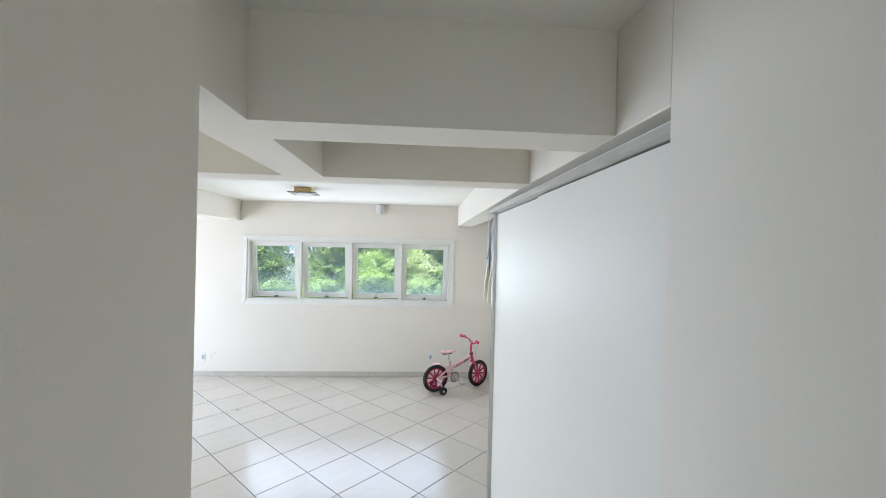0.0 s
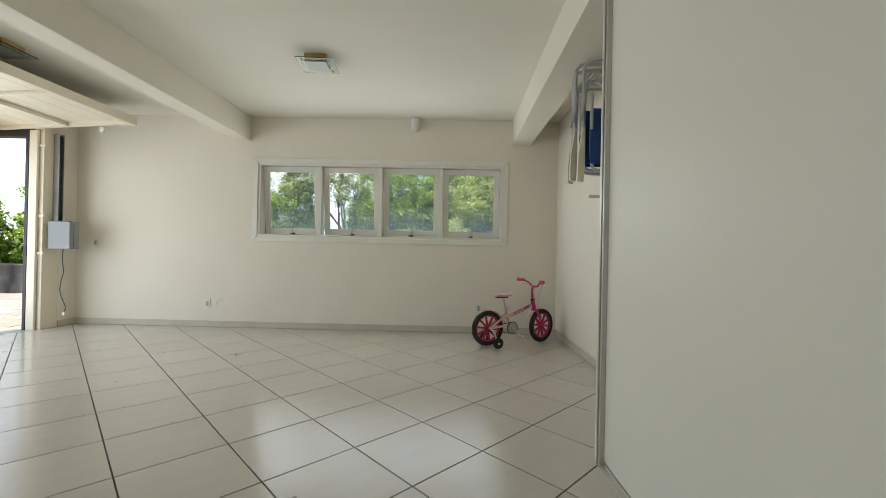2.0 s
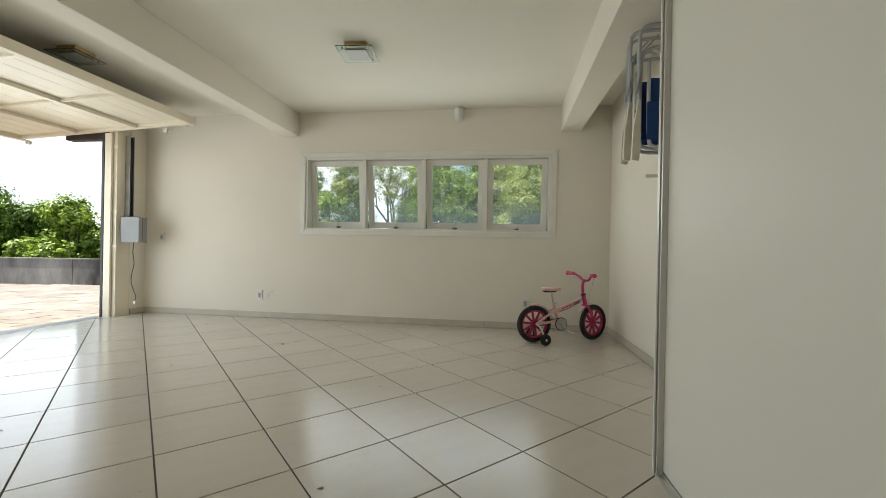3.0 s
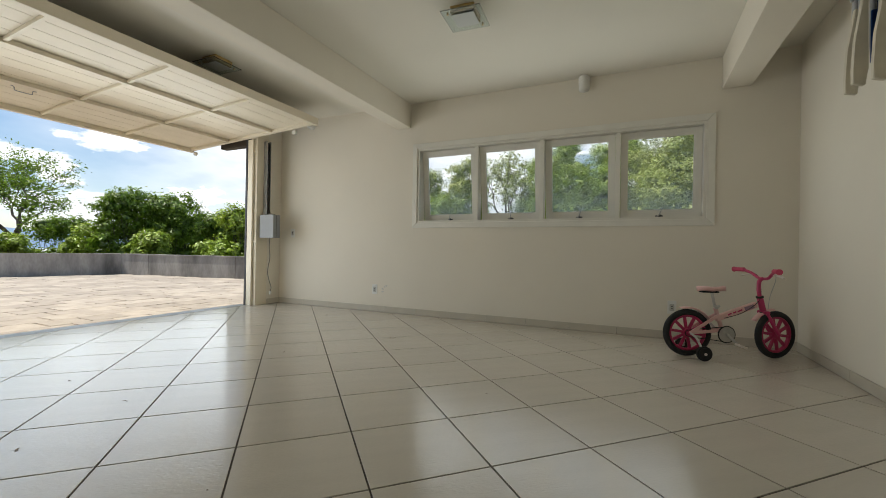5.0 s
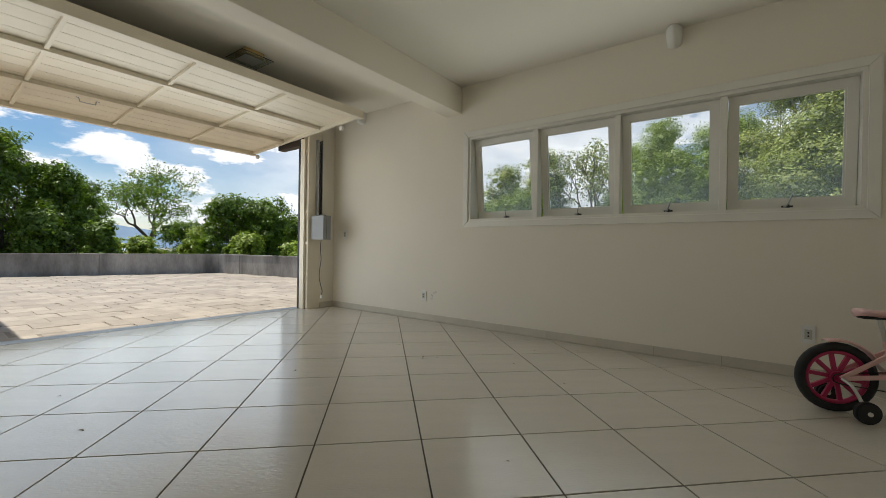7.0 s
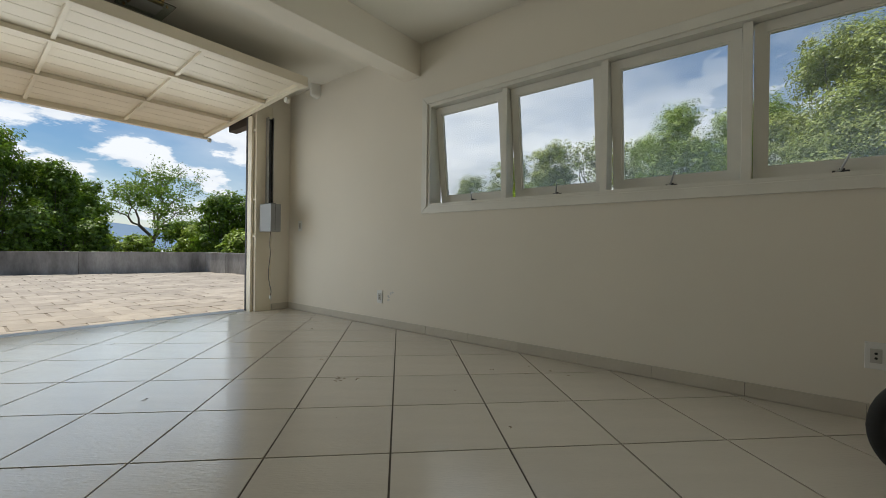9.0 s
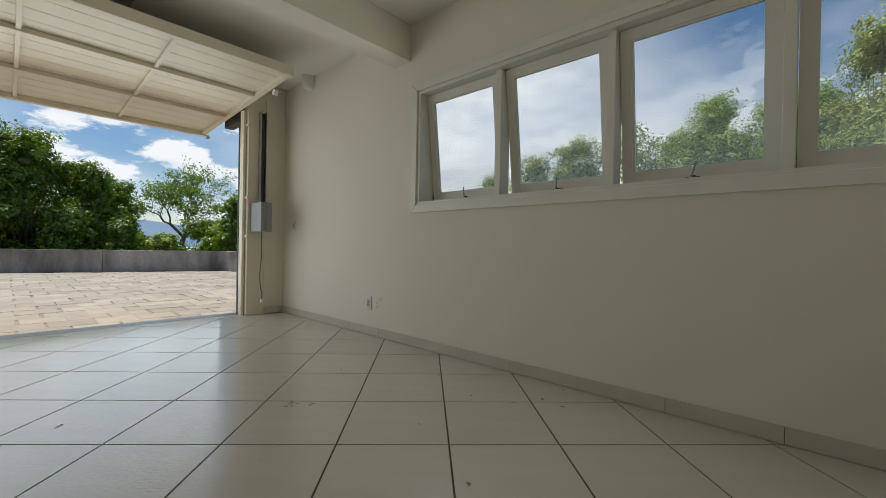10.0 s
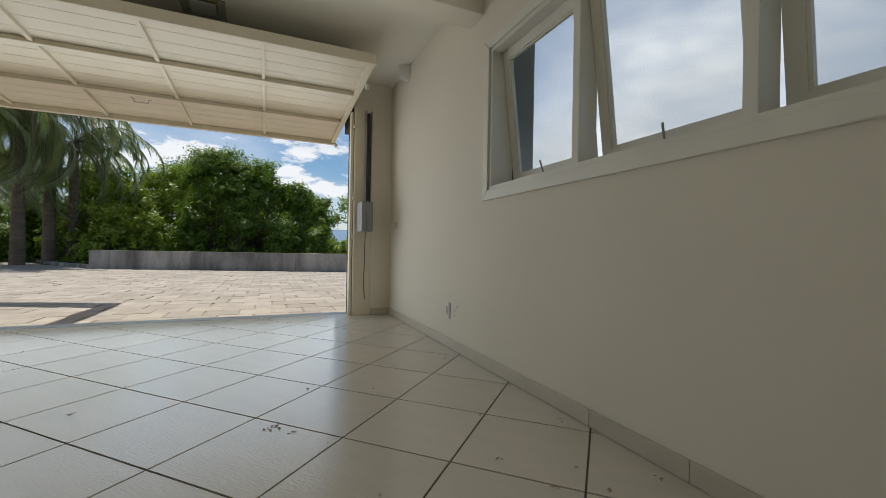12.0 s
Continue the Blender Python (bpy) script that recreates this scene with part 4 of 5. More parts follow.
# ---- child's bicycle ----
PINK = material("pale_pink_paint", (0.74, 0.46, 0.44), 0.35, vary=0.06, scale=14)
MAGENTA = material("magenta_paint", (0.50, 0.035, 0.13), 0.32, vary=0.05, scale=10)
RIMPINK = material("deep_pink_plastic", (0.40, 0.018, 0.085), 0.42, vary=0.08, scale=10)
GRIPPINK = material("pink_rubber", (0.58, 0.06, 0.14), 0.6, vary=0.06, scale=20)
RUBBER = material("black_rubber", (0.018, 0.018, 0.018), 0.75, vary=0.2, scale=20, bump=0.3, bump_scale=120)
CHROME = material("dull_chrome", (0.55, 0.54, 0.52), 0.3, metal=0.9, vary=0.1, scale=12)
OFFWHITE = material("offwhite_plastic", (0.74, 0.68, 0.62), 0.45, vary=0.05, scale=9)


def torus(bm, R, r, nu=36, nv=10, flat=1.0):
    rings = []
    for i in range(nu):
        a = 2 * math.pi * i / nu
        rings.append([bm.verts.new(((R + r * math.cos(b)) * math.cos(a), r * flat * math.sin(b), (R + r * math.cos(b)) * math.sin(a))) for b in [2 * math.pi * k / nv for k in range(nv)]])
    for i in range(nu):
        for k in range(nv):
            bm.faces.new((rings[i][k], rings[(i + 1) % nu][k], rings[(i + 1) % nu][(k + 1) % nv], rings[i][(k + 1) % nv]))
    return bm


bike = thing("bicycle", pose(0.015, 6.24, 0, 0, 0, 22) @ Matrix.Diagonal((1.01, 1.01, 1.01, 1.0)), "small pink child's bicycle with stabilisers, parked by the wall", "bicycle")


def bike_wheel(name, m):
    w = new(name)
    w.parent, w.matrix_basis = bike, m
    part("tyre", torus(bmesh.new(), 0.176, 0.026), RUBBER, w, "black rubber tyre", True)
    part("rim", torus(bmesh.new(), 0.146, 0.0125, 36, 8, 1.5), RIMPINK, w, "deep pink plastic rim", True)
    for k in range(10):
        bm = bmesh.new()
        box(bm, 0.02, 0.142, -0.009, 0.009, -0.0115, 0.0115, bevel=0.003)
        sp = part("spoke", bm, RIMPINK, w)
        sp.matrix_basis = pose(0, 0, 0, 0, 36 * k + 8, 0)
    bm = bmesh.new()
    cyl(bm, (0, -0.022, 0), (0, 0.022, 0), 0.036, n=18)
    cyl(bm, (0, -0.05, 0), (0, 0.05, 0), 0.008, n=8)
    part("hub", bm, RIMPINK, w)


bike_wheel("rear_wheel", pose(0, 0, 0.202))
bike_wheel("front_wheel", pose(0.735, 0, 0.202, 0, 0, 14))


def bike_tube(name, pts, r, mat, label="", n=10):
    return part(name, tube(pts, r, n), mat, bike, label, True)


def flat_tube(name, a, b, w, h, mat):
    a, b = Vector(a), Vector(b)
    if b.x < a.x:
        a, b = b, a
    bm = bmesh.new()
    L = (b - a).length
    box(bm, 0, L, -w / 2, w / 2, -h / 2, h / 2, bevel=min(w, h) * 0.3)
    ob = part(name, bm, mat, bike)
    d = (b - a).normalized()
    ob.matrix_basis = Matrix.Translation(a) @ pose(0, 0, 0, 0, -math.degrees(math.asin(d.z)), math.degrees(math.atan2(d.y, d.x)))
    return ob


flat_tube("main_tube", (0.235, 0, 0.325), (0.575, 0, 0.455), 0.035, 0.055, PINK)["label"] = "pale pink printed main tube"
flat_tube("decal", (0.47, -0.0185, 0.415), (0.545, -0.0185, 0.444), 0.002, 0.034, material("mauve_decal", (0.32, 0.20, 0.27), 0.4))
for k, (x0, x1) in enumerate(((0.33, 0.36), (0.375, 0.40), (0.41, 0.45))):
    flat_tube("decal", (x0, -0.0185, 0.362 + (x0 - 0.33) * 0.38), (x1, -0.0185, 0.366 + (x1 - 0.33) * 0.38), 0.002, 0.012, MAGENTA)
bike_tube("seat_tube", [(0.30, 0, 0.21), (0.265, 0, 0.32), (0.235, 0, 0.42)], 0.017, PINK)
for s in (-1, 1):
    flat_tube("chain_stay", (0.30, s * 0.03, 0.235), (0.0, s * 0.047, 0.205), 0.014, 0.026, PINK)
    flat_tube("seat_stay", (0.0, s * 0.047, 0.205), (0.25, s * 0.024, 0.36), 0.013, 0.026, PINK)
    bike_tube("fork_leg", [(0.632, s * 0.034, 0.40), (0.655, s * 0.046, 0.35), (0.705, s * 0.048, 0.25), (0.738, s * 0.048, 0.20)], 0.014, MAGENTA)
bike_tube("seat_post", [(0.24, 0, 0.40), (0.220, 0, 0.48), (0.204, 0, 0.555)], 0.012, CHROME, "chrome seat post")
bm = bmesh.new()
cyl(bm, (0.205, -0.028, 0.435), (0.255, -0.028, 0.435), 0.009, n=8)
cyl(bm, (0.228, -0.03, 0.425), (0.236, 0.0, 0.43), 0.016, n=10)
part("seat_clamp", bm, CHROME, bike)
bm = bmesh.new()
secs = [(0.085, 0.012, 0.0), (0.10, 0.055, 0.006), (0.14, 0.07, 0.006), (0.19, 0.062, 0.0), (0.24, 0.036, 0.0), (0.29, 0.02, 0.006), (0.318, 0.012, 0.006)]
rows = []
for x, w, dz in secs:
    rows.append([bm.verts.new((x, math.sin(a) * w, 0.582 + dz + math.cos(a) * (0.018 if math.cos(a) > 0 else 0.024))) for a in [2 * math.pi * k / 12 for k in range(12)]])
for a, b in zip(rows, rows[1:]):
    for k in range(12):
        bm.faces.new((a[k], a[(k + 1) % 12], b[(k + 1) % 12], b[k]))
bm.faces.new(rows[0][::-1])
bm.faces.new(rows[-1])
part("saddle", bm, PINK, bike, "pale pink saddle", True)
part("saddle_base", boxes((0.11, 0.25, -0.035, 0.035, 0.550, 0.563), bevel=0.006), RUBBER, bike)
bm = bmesh.new()
cyl(bm, (0.605, 0, 0.515), (0.635, 0, 0.395), 0.024, n=16)
part("head_tube", bm, MAGENTA, bike)
bm = bmesh.new()
cyl(bm, (0.603, 0, 0.528), (0.606, 0, 0.512), 0.028, n=16)
part("headset", bm, RUBBER, bike, "black headset ring")
bm = bmesh.new()
cyl(bm, (0.634, 0, 0.400), (0.638, 0, 0.385), 0.027, n=16)
part("headset", bm, RUBBER, bike, "black headset ring")
part("crown", boxes((0.615, 0.66, -0.055, 0.055, 0.375, 0.405), bevel=0.012), MAGENTA, bike)
bike_tube("stem", [(0.605, 0, 0.52), (0.595, 0, 0.58), (0.60, 0, 0.657), (0.63, 0, 0.680)], 0.016, MAGENTA)
bike_tube("handlebar", [(0.565, -0.25, 0.747), (0.585, -0.19, 0.747), (0.615, -0.12, 0.722), (0.63, -0.05, 0.682), (0.63, 0.05, 0.682), (0.615, 0.12, 0.722), (0.585, 0.19, 0.747), (0.565, 0.25, 0.747)], 0.0125, MAGENTA)
for s in (-1, 1):
    bm = bmesh.new()
    cyl(bm, (0.59, s * 0.175, 0.748), (0.562, s * 0.265, 0.747), 0.019, n=12)
    cyl(bm, (0.562, s * 0.262, 0.747), (0.560, s * 0.270, 0.747), 0.024, n=12)
    part("grip", bm, GRIPPINK, bike, "pink rubber grip")
    bike_tube("brake_lever", [(0.615, s * 0.13, 0.727), (0.635, s * 0.15, 0.712), (0.63, s * 0.20, 0.704), (0.618, s * 0.245, 0.697)], 0.008, OFFWHITE, "off-white brake lever")
bike_tube("brake_cable", [(0.63, -0.14, 0.717), (0.665, -0.09, 0.662), (0.66, -0.04, 0.53), (0.66, -0.02, 0.42)], 0.003, CHROME, n=6)
bike_tube("brake_cable", [(0.63, 0.14, 0.717), (0.64, 0.08, 0.702), (0.625, 0.02, 0.60), (0.585, -0.02, 0.49), (0.45, -0.02, 0.385), (0.30, -0.02, 0.335)], 0.003, RUBBER, n=6)


def fender(name, cx, cz, R, a0, a1, w, mat):
    bm = bmesh.new()
    rows = []
    n = 14
    for i in range(n + 1):
        a = radians(a0 + (a1 - a0) * i / n)
        rows.append([bm.verts.new((cx + math.cos(a) * (R - d), y, cz + math.sin(a) * (R - d))) for y, d in ((-w, 0.012), (-w * 0.6, 0.0), (w * 0.6, 0.0), (w, 0.012), (w * 0.6, 0.004), (-w * 0.6, 0.004))])
    for a, b in zip(rows, rows[1:]):
        for k in range(6):
            bm.faces.new((a[k], a[(k + 1) % 6], b[(k + 1) % 6], b[k]))
    bm.faces.new(rows[0][::-1])
    bm.faces.new(rows[-1])
    return part(name, bm, mat, bike, "pale pink mudguard", True)


fender("rear_mudguard", 0.0, 0.202, 0.222, 30, 105, 0.034, PINK)
fender("front_mudguard", 0.735, 0.202, 0.222, 95, 148, 0.032, PINK)
bm = bmesh.new()
cyl(bm, (0.305, -0.05, 0.20), (0.305, -0.040, 0.20), 0.068, n=28)
part("chainwheel", bm, material("dull_grey_disc", (0.42, 0.40, 0.36), 0.45, vary=0.15, scale=20), bike, "dull chain guard disc")
part("chain_ring", torus(bmesh.new(), 0.068, 0.006, 28, 6), RUBBER, bike).matrix_basis = pose(0.305, -0.045, 0.20)
bm = bmesh.new()
cyl(bm, (0.305, -0.065, 0.20), (0.305, 0.065, 0.20), 0.012, n=10)
part("bottom_bracket", bm, CHROME, bike)
for s, sg in ((-1, 1), (1, -1)):
    flat_tube("crank", (0.305, s * 0.062, 0.20), (0.305 + sg * 0.072, s * 0.066, 0.20 - sg * 0.075), 0.01, 0.02, CHROME)
    ob = part("pedal", boxes((-0.032, 0.032, -0.035, 0.035, -0.009, 0.009), bevel=0.003), OFFWHITE, bike, "off-white pedal")
    ob.matrix_basis = pose(0.305 + sg * 0.078, s * 0.108, 0.20 - sg * 0.082, 0, 20, 0)
bike_tube("chain", [(0.305, -0.035, 0.134), (0.15, -0.034, 0.155), (0.0, -0.033, 0.172), (-0.03, -0.033, 0.20), (0.0, -0.033, 0.228), (0.15, -0.028, 0.245), (0.305, -0.030, 0.262)], 0.0035, RUBBER, "dark chain", 6)
for s in (-1, 1):
    bike_tube("stabiliser_arm", [(0.0, s * 0.055, 0.205), (0.02, s * 0.10, 0.18), (0.045, s * 0.13, 0.11), (0.05, s * 0.15, 0.062)], 0.009, CHROME, "chrome stabiliser arm")
    bm = bmesh.new()
    cyl(bm, (0.05, s * 0.15, 0.06), (0.05, s * 0.19, 0.06), 0.06, n=24)
    bmesh.ops.bevel(bm, geom=[e for e in bm.edges if e.calc_face_angle(0) > 1.0], offset=0.01, segments=2, affect="EDGES")
    w = part("stabiliser_wheel", bm, RUBBER, bike, "black stabiliser wheel")
    bm = bmesh.new()
    cyl(bm, (0.05, s * 0.145, 0.06), (0.05, s * 0.195, 0.06), 0.012, n=10)
    part("cap", bm, OFFWHITE, w, "white axle cap")

# ---- folded beach chairs hung in the niche ----
BLUE = material("blue_fabric", (0.012, 0.055, 0.20), 0.8, vary=0.12, scale=12, bump=0.2, bump_scale=400)
TUBEW = material("grey_white_tube", (0.50, 0.51, 0.53), 0.4, metal=0.25, vary=0.06, scale=10)
CREAMPL = material("yellowed_plastic", (0.72, 0.66, 0.53), 0.5, vary=0.1, scale=10)


def folded_chair(m, front):
    ch = thing("folding_chair", m, "folded beach chair with blue fabric hung on the wall", "folding chair", "folded beach chairs")
    W = 0.43
    part("back_frame", tube([(0, 0, 0.05), (0, 0, 0.40), (0, 0, 0.72), (0.02, 0, 0.79), (0.08, 0, 0.815), (W / 2, 0, 0.82), (W - 0.06, 0, 0.80), (W, 0, 0.72), (W, 0, 0.40), (W, 0, 0.05)], 0.0125), TUBEW, ch, "grey tubular frame", True)
    part("seat_frame", tube([(0.045, -0.045, 0.56), (0.045, -0.045, 0.30), (0.05, -0.045, 0.08), (0.08, -0.045, 0.02), (W / 2, -0.045, 0.01), (W - 0.06, -0.045, 0.03), (W - 0.03, -0.045, 0.08), (W - 0.03, -0.045, 0.56)], 0.012), TUBEW, ch, "grey tubular frame", True)
    part("rear_leg", tube([(0.02, 0.035, 0.10), (0.02, 0.035, 0.50), (0.035, 0.035, 0.64), (0.09, 0.035, 0.68), (W / 2, 0.035, 0.69), (W - 0.05, 0.035, 0.66), (W - 0.02, 0.035, 0.50), (W - 0.02, 0.035, 0.10)], 0.011), TUBEW, ch, "grey tubular frame", True)
    part("seat_fabric", boxes((0.03, W - 0.035, -0.070, -0.058, 0.06, 0.30), bevel=0.005), BLUE, ch, "blue woven seat fabric")
    part("back_fabric", boxes((0.06, W - 0.015, -0.035, -0.022, 0.24, 0.46), bevel=0.004), BLUE, ch, "darker blue back fabric")
    for x in (-0.062, W + 0.012):
        bm = bmesh.new()
        outline = [(x + 0.012, -0.06), (x + 0.055, -0.07), (x + 0.062, 0.0), (x + 0.060, 0.32), (x + 0.042, 0.325), (x + 0.035, 0.25), (x + 0.018, 0.13), (x + 0.012, 0.0)]
        fr, bk = [bm.verts.new((a, -0.055, c)) for a, c in outline], [bm.verts.new((a, -0.030, c)) for a, c in outline]
        bm.faces.new(fr)
        bm.faces.new(bk[::-1])
        for k in range(len(outline)):
            n = (k + 1) % len(outline)
            bm.faces.new((fr[k], fr[n], bk[n], bk[k]))
        bmesh.ops.bevel(bm, geom=list(bm.edges), offset=0.004, segments=1, affect="EDGES")
        part("armrest", bm, CREAMPL, ch, "yellowed plastic armrest")
    part("hinge", tube([(-0.03, -0.05, 0.36), (-0.005, -0.04, 0.50), (0.0, -0.02, 0.60)], 0.008, 8), STEEL, ch, "metal hinge link", True)
    part("strut", tube([(0.0, 0.01, 0.62), (0.12, 0.02, 0.76)], 0.006, 8), TUBEW, ch, "", True)
    return ch


folded_chair(pose(0.488, 4.41, 1.675), True)
folded_chair(pose(0.468, 4.53, 1.70, 0, 0, 2), True)
folded_chair(pose(0.490, 4.65, 1.70, 0, 0, -1), True)
hook = thing("wall_hook", pose(0, 0, 0), "white painted steel bracket fixed to the side wall", "bracket")
part("arm", tube([(X_EAST, 4.53, 2.30), (0.80, 4.53, 2.30), (0.62, 4.53, 2.385), (0.60, 4.53, 2.42)], 0.01), PLASTIC, hook, "", True)
part("arm_plate", boxes((X_EAST - 0.006, X_EAST, 4.49, 4.57, 2.25, 2.36)), PLASTIC, hook)
shelf = thing("shelf_bracket", pose(0, 0, 0), "small white tapered shelf bracket on the side wall", "bracket")
bm = prism([(0.50, 4.29), (X_EAST, 4.27), (X_EAST, 4.31)], 1.485, 1.505)
part("blade", bm, PLASTIC, shelf)
part("brace", boxes((0.62, X_EAST, 4.288, 4.293, 1.46, 1.486)), PLASTIC, shelf)

# ---- litter on the floor ----
LITTER = material("dry_litter", (0.27, 0.22, 0.165), 0.9, vary=0.4, scale=60)
rng = random.Random(9)
spots = [(-2.57, 5.555), (-2.49, 5.655), (-2.34, 5.80), (-1.745, 6.48), (-2.19, 6.742), (-3.03, 3.465), (-2.906, 6.12), (-2.60, 5.60)] + [(rng.uniform(-5.2, 0.4), rng.uniform(2.6, 6.85)) for _ in range(26)] + [(rng.uniform(-4.5, 0.2), rng.uniform(6.6, 6.9)) for _ in range(12)]
for k, (x, y) in enumerate(spots):
    bm = bmesh.new()
    for _ in range(7 if k in (0, 7) else 1 + k % 2):
        a, r = rng.uniform(0, 6.28), rng.uniform(0.003, 0.009)
        ox, oy = rng.gauss(0, 0.012), rng.gauss(0, 0.012)
        v = [bm.verts.new((ox + math.cos(a + b) * r * f, oy + math.sin(a + b) * r * f, h)) for b, f, h in ((0, 2.0, 0.0012), (1.5, 0.8, 0.004), (3.1, 1.8, 0.0012), (4.6, 0.8, 0.003))]
        bm.faces.new(v)
    ob = tagged(part("litter", bm, LITTER), "bits of dry leaf and dirt on the tiles", "litter", "floor litter", "stuff")
    ob.matrix_basis = pose(x, y, 0.0004)

# ---- floor tiles: one object each, laid diagonally ----
def clip(poly, a, b):
    """Keep the part of poly to the left of a -> b."""
    side = [(b[0] - a[0]) * (p[1] - a[1]) - (b[1] - a[1]) * (p[0] - a[0]) for p in poly]
    out = []
    for i, p in enumerate(poly):
        q, sp, sq = poly[(i + 1) % len(poly)], side[i], side[(i + 1) % len(poly)]
        if sp >= 0:
            out.append(p)
        if sp * sq < 0:
            f = sp / (sp - sq)
            out.append((p[0] + f * (q[0] - p[0]), p[1] + f * (q[1] - p[1])))
    return out


def slab(poly, z0, z1, ch):
    """A flat piece with softened upper edges, as a mesh."""
    me = bpy.data.meshes.new("tile")
    n = len(poly)
    cx, cy = sum(p[0] for p in poly) / n, sum(p[1] for p in poly) / n
    r = max(math.hypot(p[0] - cx, p[1] - cy) for p in poly)
    s = max(1 - 1.4 * ch / max(r, 0.02), 0.5)
    v = [(x, y, z0) for x, y in poly] + [(x, y, z1 - ch) for x, y in poly] + [(cx + (x - cx) * s, cy + (y - cy) * s, z1) for x, y in poly]
    f = [tuple(range(2 * n, 3 * n))] + [(k * n + i, k * n + (i + 1) % n, (k + 1) * n + (i + 1) % n, (k + 1) * n + i) for k in (0, 1) for i in range(n)]
    me.from_pydata(v, [], f)
    return me


floor = bpy.data.objects["floor"]
half = TILE / 2 - 0.0038
whole = slab([(-half, -half), (half, -half), (half, half), (-half, half)], -0.012, 0, 0.0012)
whole.materials.append(TILEM)
qd = TILE * math.sqrt(0.5)
AREAS = [[(X_WEST - 0.14, DOOR_L), (X_WEST, DOOR_L), (X_WEST, DOOR_R + 0.04), (X_WEST - 0.14, DOOR_R + 0.04)],
         [(X_WEST, Y_SOUTH), (X_EAST, Y_SOUTH), (X_EAST, Y_NORTH), (X_WEST, Y_NORTH)]]
for i in range(-14, 15):
    for j in range(-14, 15):
        ox, oy = TILE_X + qd * (i + j) + qd, TILE_Y + qd * (j - i)
        if not (X_WEST - 0.6 < ox < X_EAST + 0.5 and Y_SOUTH - 0.5 < oy < Y_NORTH + 0.5):
            continue
        sq = [(ox + math.cos(radians(45 + 90 * k) + radians(45)) * half * 1.41421, oy + math.sin(radians(45 + 90 * k) + radians(45)) * half * 1.41421) for k in range(4)]
        pieces = []
        for area in AREAS:
            poly = sq
            for k in range(4):
                poly = clip(poly, area[k], area[(k + 1) % 4]) if len(poly) > 2 else []
            if len(poly) > 2:
                pieces.append(poly)
        if len(pieces) == 1 and len(pieces[0]) == 4 and all(abs(p[0] - s[0]) + abs(p[1] - s[1]) < 1e-6 for p, s in zip(pieces[0], sq)):
            ob = new("tile", whole)
            ob.matrix_basis = pose(ox, oy, 0, 0, 0, 45 + 180 * ((i * 7 + j * 3) % 2))
            ob.parent = floor
            continue
        for poly in pieces:
            me = slab([(x - ox, y - oy) for x, y in poly], -0.012, 0, 0.001)
            me.transform(Matrix.Rotation(radians(-45), 4, "Z"))
            me.materials.append(TILEM)
            ob = new("tile", me)
            ob.matrix_basis = pose(ox, oy, 0, 0, 0, 45)
            ob.parent = floor

# ---- skirting tiles ----
skirt_mesh = {}


def skirting(x0, y0, x1, y1, inward, setting):
    """Tiles of half a metre along a wall foot."""
    L = math.hypot(x1 - x0, y1 - y0)
    ang = math.degrees(math.atan2(y1 - y0, x1 - x0))
    base = structure("baseboard", boxes((0, L, -0.004, 0.0, 0.0, 0.078)), GROUT, "greige tile skirting along the wall foot", "skirting")
    base.matrix_basis = pose(x0, y0, 0, 0, 0, ang)
    s, k = 0.0, 0
    while s < L - 0.01:
        e = min(s + 0.4985, L)
        w = round(e - s - 0.0025, 4)
        if w not in skirt_mesh:
            me = bpy.data.meshes.new("skirting_tile")
            bm = box(bmesh.new(), 0, w, -0.012, -0.003, 0.002, 0.083, bevel=0.0015)
            bm.to_mesh(me)
            bm.free()
            me.materials.append(SKIRT)
            skirt_mesh[w] = me
        ob = new("skirting_tile", skirt_mesh[w])
        ob.matrix_basis = pose(s + 0.001, 0, 0, 0, 0, 0)
        ob.parent = base
        s += 0.4985
        k += 1


skirting(X_WEST + 0.013, Y_NORTH, X_EAST, Y_NORTH, -1, "n")
skirting(X_EAST, Y_NORTH - 0.013, X_EAST, 3.68, -1, "e")
skirting(X_WEST, DOOR_R + 0.26, X_WEST, Y_NORTH, -1, "w")

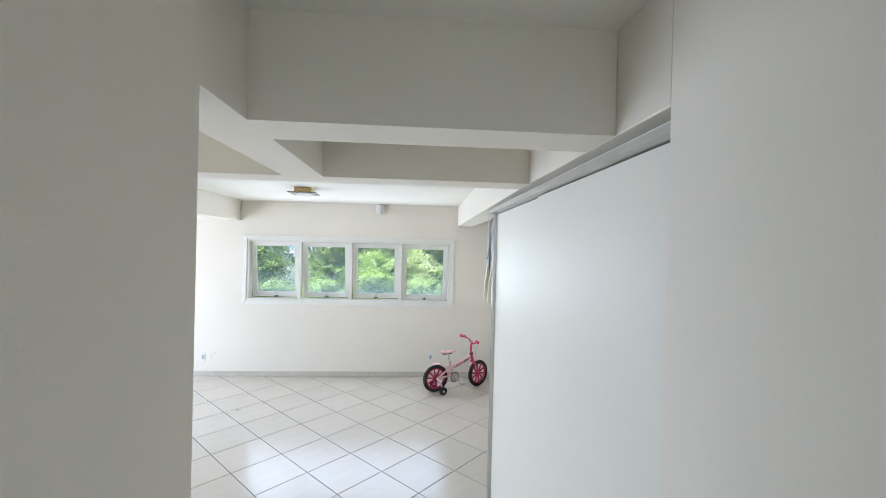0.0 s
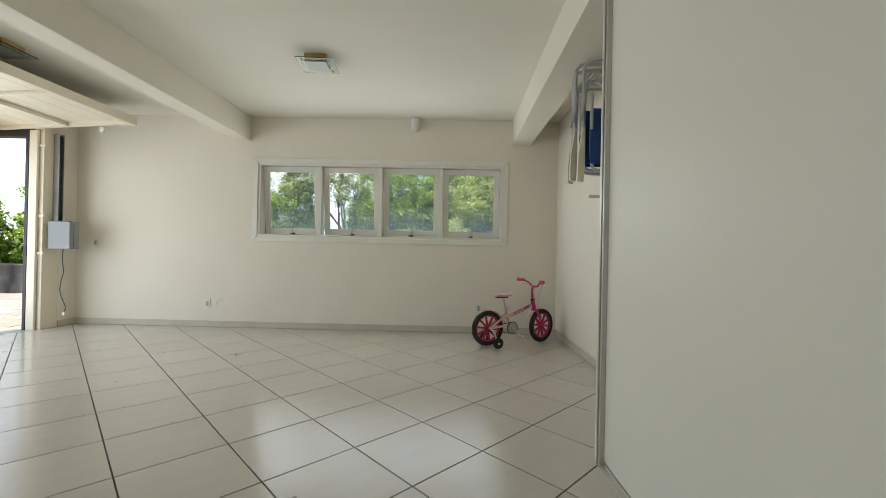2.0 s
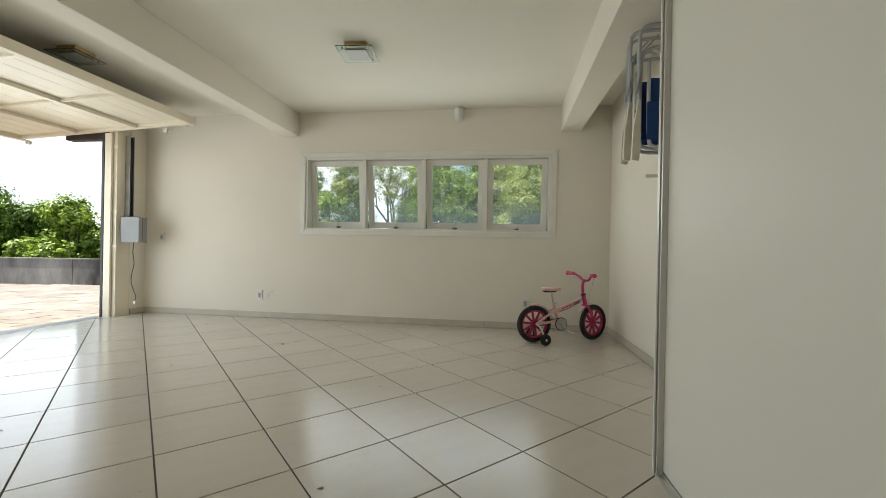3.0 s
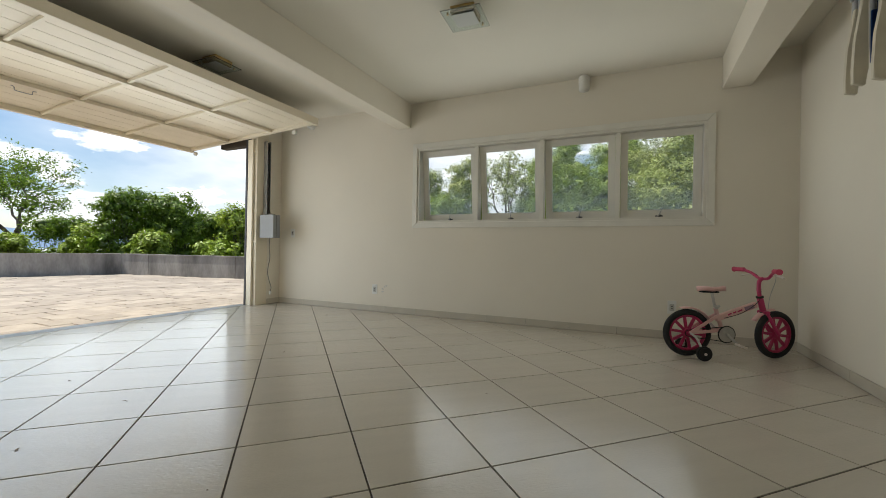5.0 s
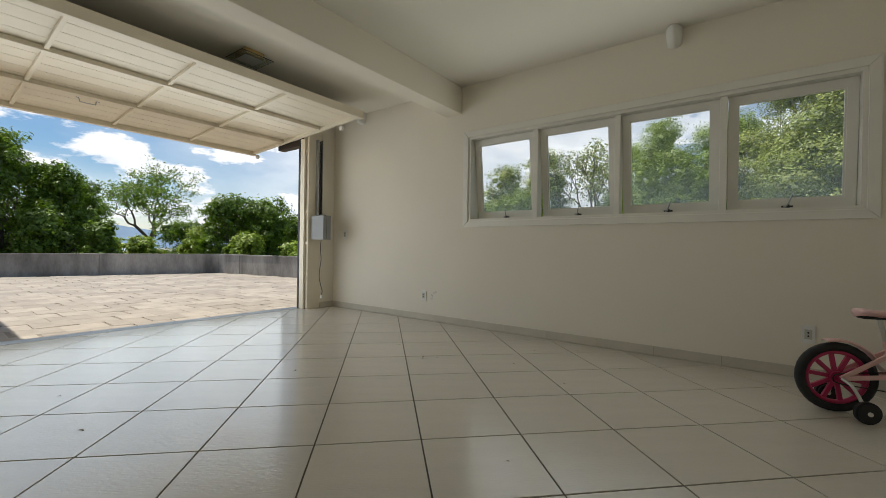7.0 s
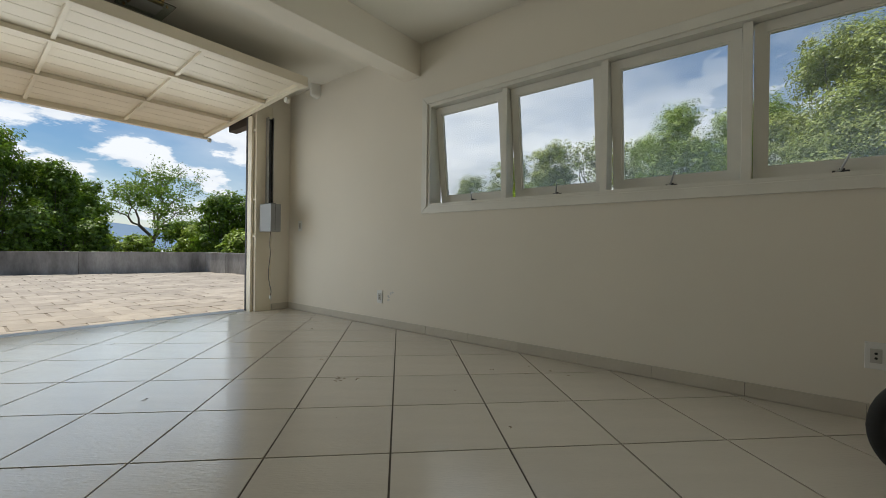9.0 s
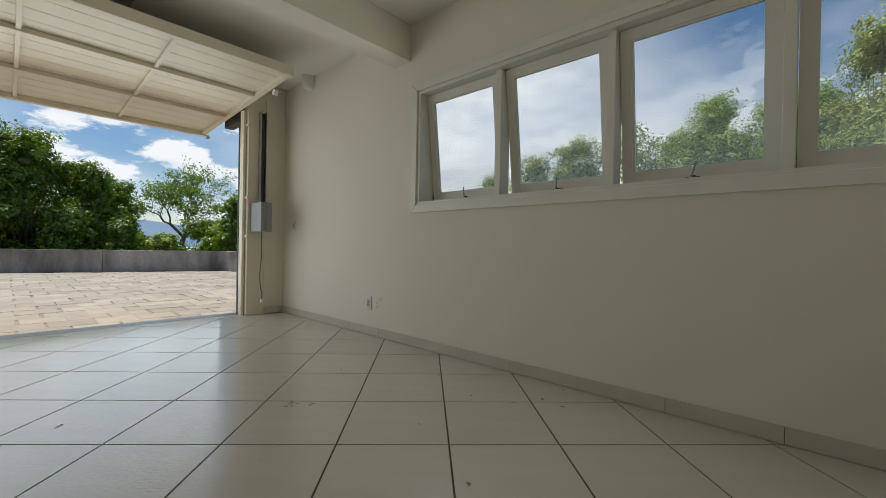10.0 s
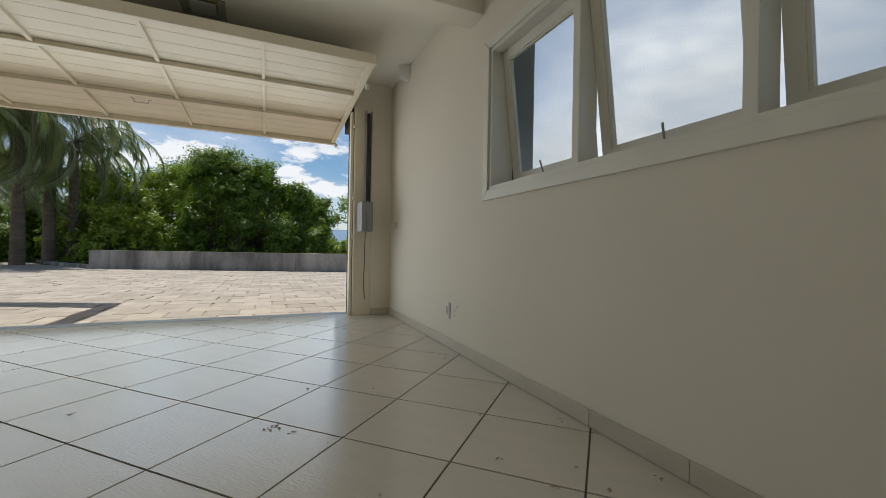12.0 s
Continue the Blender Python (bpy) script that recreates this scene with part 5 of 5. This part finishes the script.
# ---- terrace slabs ----
terrace = bpy.data.objects["terrace"]
rng = random.Random(21)
PL, PW = 0.40, 0.40
slab_meshes = []
for k in range(6):
    me = bpy.data.meshes.new("paving_slab")
    hx, hy = PL / 2 - rng.uniform(0.003, 0.006), PW / 2 - rng.uniform(0.003, 0.006)
    j = [rng.uniform(-0.004, 0.004) for _ in range(8)]
    base4 = [(-hx + j[0], -hy + j[1]), (hx + j[2], -hy + j[3]), (hx + j[4], hy + j[5]), (-hx + j[6], hy + j[7])]
    v = [(x, y, -0.03) for x, y in base4] + [(x, y, -0.004) for x, y in base4] + [(x * 0.97, y * 0.95, 0.0) for x, y in base4]
    me.from_pydata(v, [], [(8, 9, 10, 11)] + [(a * 4 + i, a * 4 + (i + 1) % 4, a * 4 + 4 + (i + 1) % 4, a * 4 + 4 + i) for a in (0, 1) for i in range(4)])
    me.materials.append(PAVER)
    slab_meshes.append(me)


def inside(x, y, poly):
    c = False
    for (x0, y0), (x1, y1) in zip(poly, poly[1:] + poly[:1]):
        if (y0 > y) != (y1 > y) and x < (x1 - x0) * (y - y0) / (y1 - y0) + x0:
            c = not c
    return c


V, F = [], []
edge = XW - 0.145
for i in range(60):
    px = edge - PL * (i + 0.5)
    for j in range(-50, 40):
        py = PW * (j + 0.5 * (i % 2)) + rng.uniform(-0.02, 0.02)
        near = px > -9.3 and 2.2 < py < 8.8
        if not inside(px - 0.15, py, TERRACE):
            continue
        z = GROUND + rng.uniform(-0.003, 0.003)
        if near:
            ob = new("paving_slab", slab_meshes[rng.randrange(6)])
            ob.matrix_basis = pose(px, py, z, rng.uniform(-0.5, 0.5), rng.uniform(-0.4, 0.4), rng.uniform(-0.5, 0.5) + 180 * rng.randrange(2))
            ob.parent = terrace
        else:
            b0 = len(V)
            src = slab_meshes[rng.randrange(6)]
            V.extend((px + q.co.x, py + q.co.y, z + q.co.z) for q in src.vertices)
            F.extend(tuple(b0 + k for k in p.vertices) for p in src.polygons)
me = bpy.data.meshes.new("far_paving")
me.from_pydata(V, [], F)
me.materials.append(PAVER_FAR)
far = tagged(new("far_paving", me), kind="stuff")
far.parent = terrace
